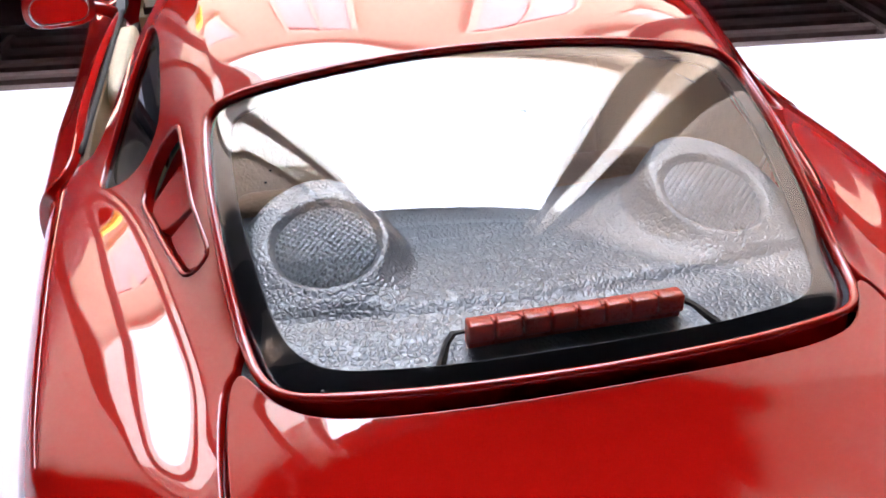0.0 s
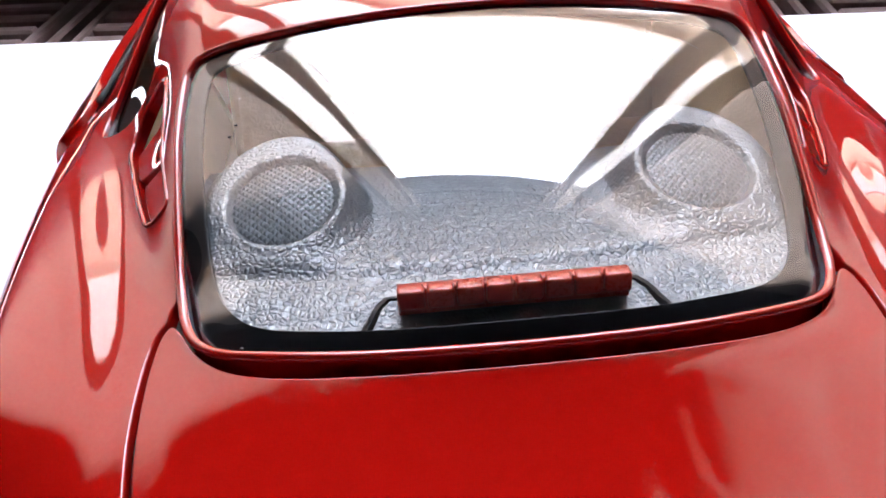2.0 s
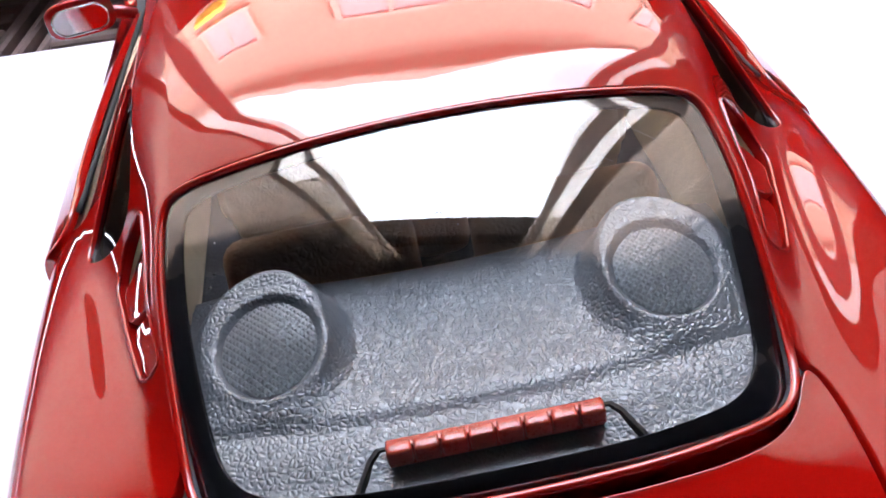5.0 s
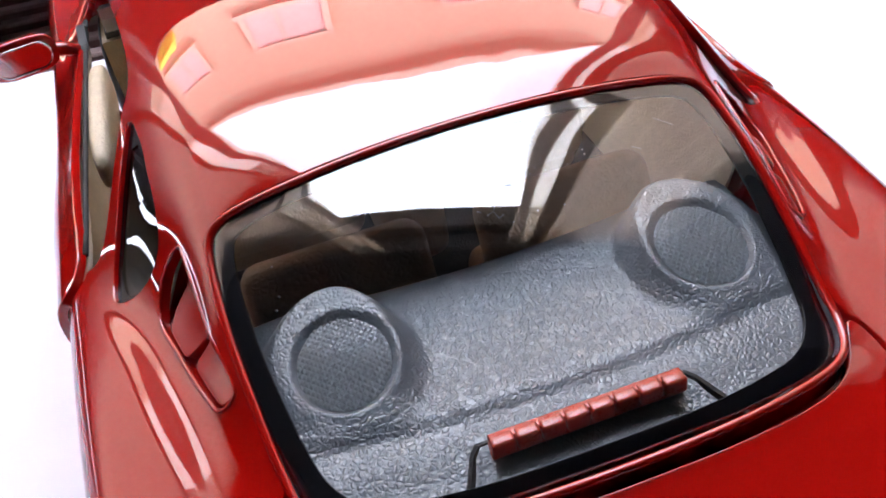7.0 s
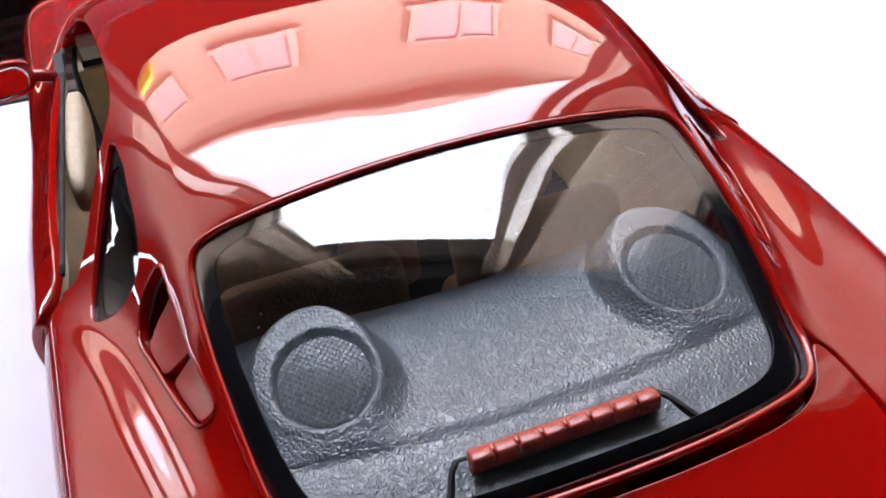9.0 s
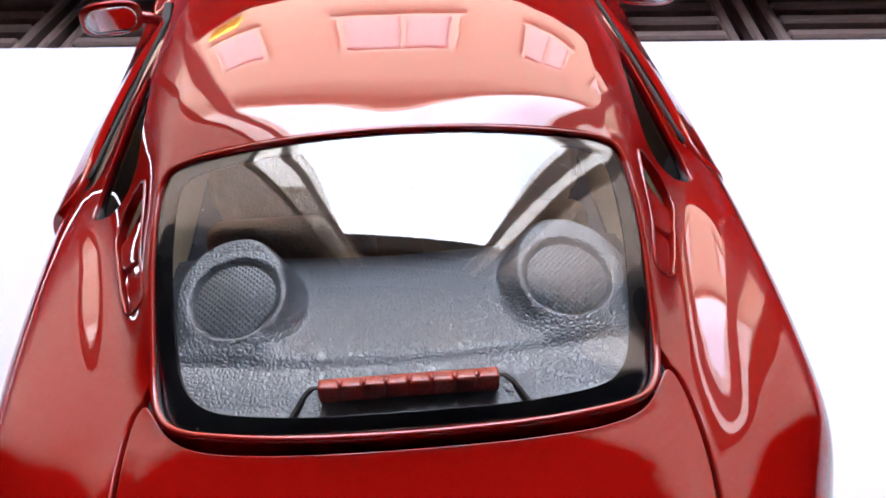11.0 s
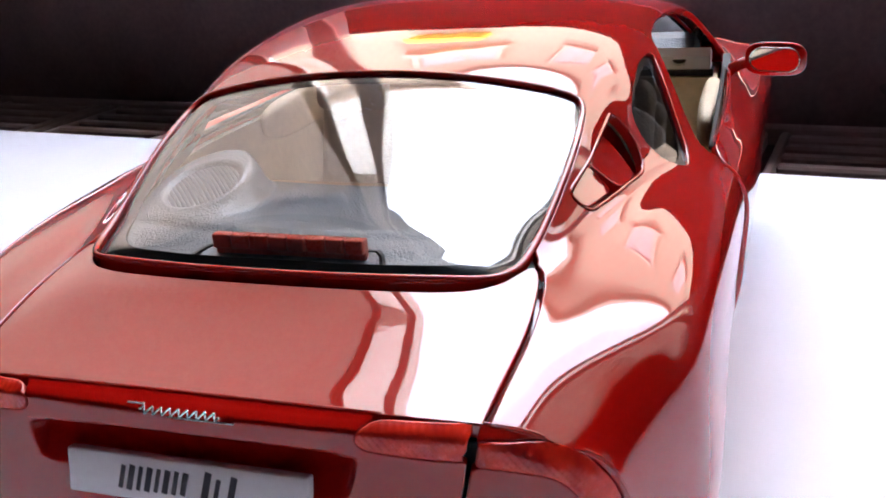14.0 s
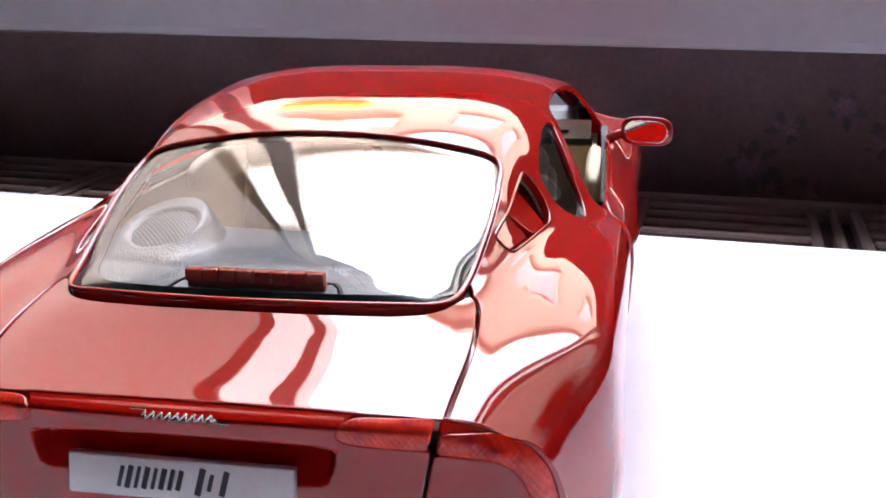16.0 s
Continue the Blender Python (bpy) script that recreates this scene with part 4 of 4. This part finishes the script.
for k in range(8):
    x = -9.7 + step * (k + 0.5)
    v, f = box(x, -96.1, 54.95, step * 0.93, 1.5, 1.8, 0.3, 3)
    part("brake_segment", v, f, brake_red, brake)
part("brake_bar", *box(0, -95.6, 53.9, 19.2, 1.1, 3.6, 0.2), brake_red, brake)

# ---- cabin ----
part("cabin_floor", *box(0, -12, 15, 84, 120, 3, 1), dark_trim, car)
def front_seat(s):
    seat = new("front_seat")
    seat.parent = car
    seat.location = (s * 20 * MM, 0, 0)
    part("seat_cushion", *box(0, -2, 25, 27, 28, 9, 3.5, 4), cream_leather, seat)
    back = turned(Matrix.Translation((0, -17, 29)) @ Matrix.Rotation(radians(-16), 4, "X"), box(0, 0, 13, 26, 7.5, 31, 3.2, 4))
    part("backrest", *back, cream_leather, seat)
    part("headrest", *turned(Matrix.Translation((0, -27.5, 58.2)) @ Matrix.Rotation(radians(-12), 4, "X"), box(0, 0, 0, 14, 4.6, 7, 2.1, 4)), cream_leather, seat)
    for q in (-1, 1):
        part("side_bolster", *turned(Matrix.Translation((q * 12, -16, 29)) @ Matrix.Rotation(radians(-16), 4, "X"), box(0, 2.4, 12, 5, 9, 25, 2.3, 3)), cream_leather, seat)
front_seat(1)
front_seat(-1)
for s in (1, -1):
    bench = new("rear_seat")
    bench.parent = car
    part("seat_cushion", *box(s * 16, -50, 29, 25, 20, 8, 3, 4), tan_leather, bench)
    part("backrest", *turned(Matrix.Translation((s * 16, -57, 28)) @ Matrix.Rotation(radians(-20), 4, "X"), box(0, 0, 10, 25, 6.5, 22, 2.8, 4)), tan_leather, bench)
def across(profile, half):
    """Closed profile of (y, z) carried across the cabin."""
    n = len(profile)
    verts = [(x, y, z) for x in (-half, half) for y, z in profile]
    return verts, [list(range(n)), list(range(2 * n - 1, n - 1, -1))] + [[i, i + n, (i + 1) % n + n, (i + 1) % n] for i in range(n)]


dashboard = new("dashboard")
dashboard.parent = car
part("dash_top", *across([(27.4, 55.6), (30, 57.6), (35, 58.2), (40, 57.0), (48, 53.4), (48, 51), (27.6, 54.4)], 37), grey_leather, dashboard, smooth=False)
part("dash_face", *across([(27.0, 56.0), (26.2, 54.2), (27.6, 51.2), (34, 50.5), (34, 54.0)], 40.5), plate_white, dashboard, "pale grey instrument face", smooth=False)
part("dash_gap", *across([(28.4, 51), (28.4, 49.6), (36, 49.6), (36, 50.4)], 41), black_matt, dashboard, smooth=False)
part("dash_lower", *across([(27.6, 49.4), (28.6, 40), (32, 30), (46, 26), (46, 49.4)], 42), cream_leather, dashboard, "beige leather lower dashboard", smooth=False)
for x in (-34, 34):
    part("air_vent", *turned(Matrix.Translation((x, 26.6, 53.4)) @ Matrix.Scale(1.7, 4, (1, 0, 0)) @ Matrix.Rotation(radians(90), 4, "Z"), lathe([(-0.3, 1.15), (0.5, 1.15), (0.5, 0.85), (-0.1, 0.85), (-0.1, 0.01)], 24)), black_matt, dashboard)
wheel_ring = [tuple(Matrix.Translation((-20, 24, 44)) @ Matrix.Rotation(radians(-62), 4, "X") @ Vector((10 * math.cos(a), 10 * math.sin(a), 0))) for a in np.linspace(0, 2 * math.pi, 40, endpoint=False)]
part("steering_wheel", *sweep(wheel_ring, 0.9, True, 8), dark_trim, car)
part("centre_console", *box(0, 4, 25, 11, 60, 12, 3), tan_leather, car)

# ---- number plate and script on the tail ----
plate_m = Matrix.Translation((0.3, -123.1, 40.25)) @ Matrix.Rotation(radians(-11), 4, "X")
plate = part("rear_plate", *turned(plate_m, box(0, 0.25, 0, 26.6, 1.2, 4.7, 0.25, 2)), plate_white, boot_lid, "white show plate with slanted dark strokes")
for x, w, h in ((-6.9, 0.5, 2.5), (-5.9, 0.65, 2.7), (-4.9, 0.45, 2.6), (-3.9, 0.65, 2.6), (-2.9, 0.45, 2.5), (-1.9, 0.65, 2.5), (-0.9, 0.5, 2.5), (0.1, 0.6, 2.4), (2.5, 0.75, 3.2), (3.7, 0.5, 2.0), (5.3, 0.7, 2.9)):
    tip = turned(plate_m @ Matrix.Translation((x, -0.42, 0)) @ Matrix.Rotation(radians(13), 4, "Y"), box(0, 0, 0, w, 0.12, h, 0.05, 1))
    part("plate_bar", *tip, ink, plate, smooth=False)
script_m = Matrix.Translation((0.5, float(tail_y(0.0, 47.5)) - 0.2, 47.5)) @ Matrix.Rotation(radians(-12), 4, "X")
humps = [(-4.5 + 8.6 * t + 0.22 * math.sin(2 * math.pi * 9 * t), 0.0, 0.36 * math.sin(2 * math.pi * 9 * t) - 0.08) for t in np.linspace(0, 1, 109)]
part("script_wave", *turned(script_m, sweep(humps, 0.12, False, 6)), silver, boot_lid, "silver wavy script trim")
for x, z, w in ((-4.9, 0.52, 1.9), (2.1, -0.55, 7.2)):
    part("script_line", *turned(script_m, box(x, 0, z, w, 0.26, 0.16, 0.05, 1)), silver, boot_lid, smooth=False)

# ---- room; its walls stand about seven degrees askew to the car ----
ROOM = Matrix.Rotation(radians(-6.8), 4, "Z")

def fixed(name, mesh, mat, parent=None, label="", kind="structure", category="", smooth=False):
    return part(name, *turned(ROOM, mesh), mat, parent, label, smooth, 1.0, kind, category)


EDGE = 0.1287
TX0, TX1, TY0 = -0.75, 0.85, -0.75
table = new("table")
tagged(table, "white table with glossy top beside radiator", "table")
part("table_top", *turned(ROOM, box((TX0 + TX1) / 2, (TY0 + EDGE) / 2, -0.0125, TX1 - TX0, EDGE - TY0, 0.025, 0.0015, 2)), white_table, table, "", False, 1.0)
for x in (TX0 + 0.06, TX1 - 0.06):
    for y in (TY0 + 0.06, EDGE - 0.06):
        part("leg", *turned(ROOM, box(x, y, -0.3725, 0.05, 0.05, 0.695, 0.004, 2)), white_table, table, "", False, 1.0)

FLOOR, CEIL, WALL = -0.72, 1.95, 0.262
fixed("floor", box(0, (WALL + 0.06 - 6.0) / 2, FLOOR - 0.05, 6.6, WALL + 0.06 + 6.0, 0.1), floor_wood, None, "brown wooden floor")
fixed("ceiling", box(0, (WALL + 0.06 - 6.0) / 2, CEIL + 0.05, 6.6, WALL + 0.06 + 6.0, 0.1), dim_ceiling, None, "plain pale ceiling")
fixed("wall_left", box(-3.25, (WALL + 0.06 - 6.0) / 2, 0.615, 0.1, WALL + 0.06 + 6.0, 2.67), dim_wall, None, "plain brownish wall")
fixed("wall_right", box(3.25, (WALL + 0.06 - 6.0) / 2, 0.615, 0.1, WALL + 0.06 + 6.0, 2.67), dim_wall, None, "plain brownish wall")
fixed("wall_back", box(0, -5.95, 0.615, 6.4, 0.1, 2.67), dim_wall, None, "plain brownish wall")
WX0, WX1, WZ0, WZ1, TH = -0.98, 0.78, 0.105, 1.25, 0.06
low_wall = box(0, WALL + TH / 2, (FLOOR + 0.055) / 2, 6.4, TH, 0.055 - FLOOR)
wall_window = fixed("wall_window", low_wall, wallpaper, None, "dark wallpaper with faint flowers below window sill")
# printed flower spray on the paper: blooms of small petals with leaves, each lying 0.1 mm or more proud
print_rng = random.Random(8)
def print_disc(x, z, a, b, turn, lift):
    c, d = math.cos(turn), math.sin(turn)
    rim = [(a * math.cos(q) * (1 + 0.12 * math.cos(3 * q)), b * math.sin(q)) for q in np.linspace(0, 2 * math.pi, 14, endpoint=False)]
    return [(x + c * p - d * r, WALL - lift, z + d * p + c * r) for p, r in rim], [list(range(14))]


lift = 0.0002
for x, z, size in ((0.079, -0.002, 0.0085), (0.094, 0.0165, 0.0062), (0.1175, 0.0265, 0.006), (0.134, 0.011, 0.006), (0.106, -0.0135, 0.005), (0.089, -0.012, 0.004)):
    for name, mat, count, spread, long in (("leaf_print", leaf_print, 7, 1.25, 0.55), ("petal_print", petal_print, 9, 0.62, 0.42), ("pale_print", pale_print, 4, 0.4, 0.24)):
        pieces = []
        for k in range(count):
            lift += 0.000003
            turn = k * 2.4 + print_rng.uniform(-0.4, 0.4)
            far_off = size * spread * print_rng.uniform(0.45, 1.0)
            pieces.append(print_disc(x + far_off * math.cos(turn), z + far_off * math.sin(turn), size * long * print_rng.uniform(0.8, 1.2), size * long * print_rng.uniform(0.4, 0.7), turn, lift))
        part(name, *turned(ROOM, joined(*pieces)), mat, wall_window, "", False, 1.0)
fixed("wall_window_left", box((WX0 - 3.2) / 2, WALL + TH / 2, (0.055 + CEIL) / 2, WX0 + 3.2, TH, CEIL - 0.055), dim_wall, None, "brownish wall beside window")
fixed("wall_window_right", box((WX1 + 3.2) / 2, WALL + TH / 2, (0.055 + CEIL) / 2, 3.2 - WX1, TH, CEIL - 0.055), dim_wall, None, "brownish wall beside window")
fixed("wall_window_top", box((WX0 + WX1) / 2, WALL + TH / 2, (WZ1 + CEIL) / 2, WX1 - WX0, TH, CEIL - WZ1), dim_wall, None, "brownish wall above window")
# Unseen block added to keep daylight off the left curtain's upper part.
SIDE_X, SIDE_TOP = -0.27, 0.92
fixed("curtain_light_block", box((WX0 + SIDE_X) / 2, WALL + TH / 2, (SIDE_TOP + WZ1) / 2, SIDE_X - WX0, TH, WZ1 - SIDE_TOP), dim_wall, None, "brownish wall above low side window")
fixed("window_sill", turned(Matrix.Translation((0.22, 0.265, 0.08)) @ Matrix.Rotation(radians(0.7), 4, "Y"), box((WX0 + WX1) / 2 - 0.22, 0, 0, WX1 - WX0 + 0.9, 0.15, 0.048, 0.004, 2)), sill_paint, None, "pale grey painted window sill")
window = new("window_1")
tagged(window, "window frame round one large clear opening, coloured dim as backlit", "window", "", "structure")
FW, FB = 0.05, 0.115
for cx, cz, w, h in (((WX0 + WX1) / 2, WZ0 + FB / 2, WX1 - WX0, FB), ((SIDE_X + WX1) / 2, WZ1 - FW / 2, WX1 - SIDE_X, FW), (WX0 + FW / 2, (WZ0 + FB + SIDE_TOP) / 2, FW, SIDE_TOP - WZ0 - FB), (WX1 - FW / 2, (WZ0 + FB + WZ1 - FW) / 2, FW, WZ1 - WZ0 - FB - FW)):
    part("window_frame", *turned(ROOM, box(cx, WALL + 0.03, cz, w, 0.05, h, 0.004, 2)), dimmed_frame, window, "", False, 1.0)

# radiator cover with slotted top between table and wall
grill = new("radiator_cover")
tagged(grill, "brown slotted radiator cover under window", "radiator")
GZ = -0.012
for k in range(-8, 8):
    x0 = 0.038 + 0.0853 * k
    for r in range(6):
        part("slat", *turned(ROOM, box(x0 + 0.032, 0.1425 + 0.0135 * r, GZ, 0.064, 0.0062, 0.006, 0.001, 1)), grille_paint, grill, "", False, 1.0)
    for dx, wide in ((0.0658, 0.0042), (0.0745, 0.0038), (0.0834, 0.0042)):
        part("crossbar", *turned(ROOM, box(x0 + dx, 0.1785, GZ - 0.0006, wide, 0.079, 0.0066, 0.001, 1)), grille_paint, grill, "", False, 1.0)
part("back_rim", *turned(ROOM, box(0.05, 0.2215, GZ + 0.0005, 1.5, 0.006, 0.008, 0.001, 1)), grille_paint, grill, "", False, 1.0)
part("front_panel", *turned(ROOM, box(0.05, 0.134, -0.37, 1.5, 0.006, 0.7)), grille_paint, grill, "", False, 1.0)
part("inner_box", *turned(ROOM, box(0.05, 0.195, -0.40, 1.48, 0.10, 0.62)), black_matt, grill, "", False, 1.0)

# curtains at both sides of the window
RAIL = 1.275
def curtain(x0, x1, depth, folds, cloth, label):
    n, rows = folds * 12, 24
    verts, faces = [], []
    for r in range(rows + 1):
        z = 0.112 + (RAIL - 0.127) * r / rows
        for i in range(n + 1):
            t = i / n
            sway = 0.006 * math.sin(r * 0.5 + 9 * t)
            verts.append((x0 + (x1 - x0) * t + sway, WALL - 0.04 + depth * math.sin(t * folds * 2 * math.pi + 0.5 * math.sin(r * 0.25)) * (0.7 + 0.3 * math.sin(7 * t)), z))
    for r in range(rows):
        for i in range(n):
            a = r * (n + 1) + i
            faces.append((a, a + 1, a + n + 2, a + n + 1))
    return tagged(part("curtain", *turned(ROOM, (verts, faces)), cloth, None, label, True, 1.0, "", "curtain"), "", "", "curtains beside window")

curtain(-1.04, -0.178, 0.012, 13, curtain_left, "cream and brown striped curtain hanging in folds beside window")
curtain(0.225, 0.84, 0.012, 9, curtain_right, "cream and brown striped curtain hanging in folds beside window")
fixed("curtain_rail", box(-0.1, WALL - 0.02, RAIL, 2.04, 0.04, 0.03, 0.004, 2), dimmed_frame, None, "dark wooden curtain rail fixed above window")

# ---- house across the street ----
ground = fixed("ground", box(0, 30, -6.05, 400, 60, 0.1), asphalt, None, "grey street below")
HY, HZ0, HZ1 = 9.5, -6.0, 10.0
house = new("town_house")
tagged(house, "salmon plastered town house with white framed windows", "house")
wx = [-7.9, -4.4, -0.9, 2.6, 6.1, 9.6]
wz = [-4.6, -0.8, 3.0, 6.8]
part("wall", *turned(ROOM, box(1.5, HY + 0.35, (HZ0 + HZ1) / 2, 20, 0.5, HZ1 - HZ0)), facade_plaster, house, "", False, 1.0)
part("cornice", *turned(ROOM, box(1.5, HY + 0.2, HZ1 + 0.1, 20.4, 1.0, 0.3, 0.05)), facade_white, house, "", False, 1.0)
for z in wz:
    for x in wx:
        win = part("window", *turned(ROOM, box(x, HY + 0.05, z, 1.6, 0.12, 1.7)), pane_sky_tint, house, "", False, 1.0)
        fr = joined(box(x, HY, z + 0.9, 1.8, 0.16, 0.12), box(x, HY, z - 0.95, 2.0, 0.3, 0.16), box(x - 0.85, HY, z, 0.12, 0.16, 1.8), box(x + 0.85, HY, z, 0.12, 0.16, 1.8), box(x, HY, z, 0.06, 0.14, 1.7))
        part("frame", *turned(ROOM, fr), facade_white, win, "", False, 1.0)
part("awning", *turned(ROOM, box(-4.5, HY - 0.2, 5.0, 1.15, 0.6, 0.26, 0.05)), awning_yellow, house, "yellow cloth awning", False, 1.0)
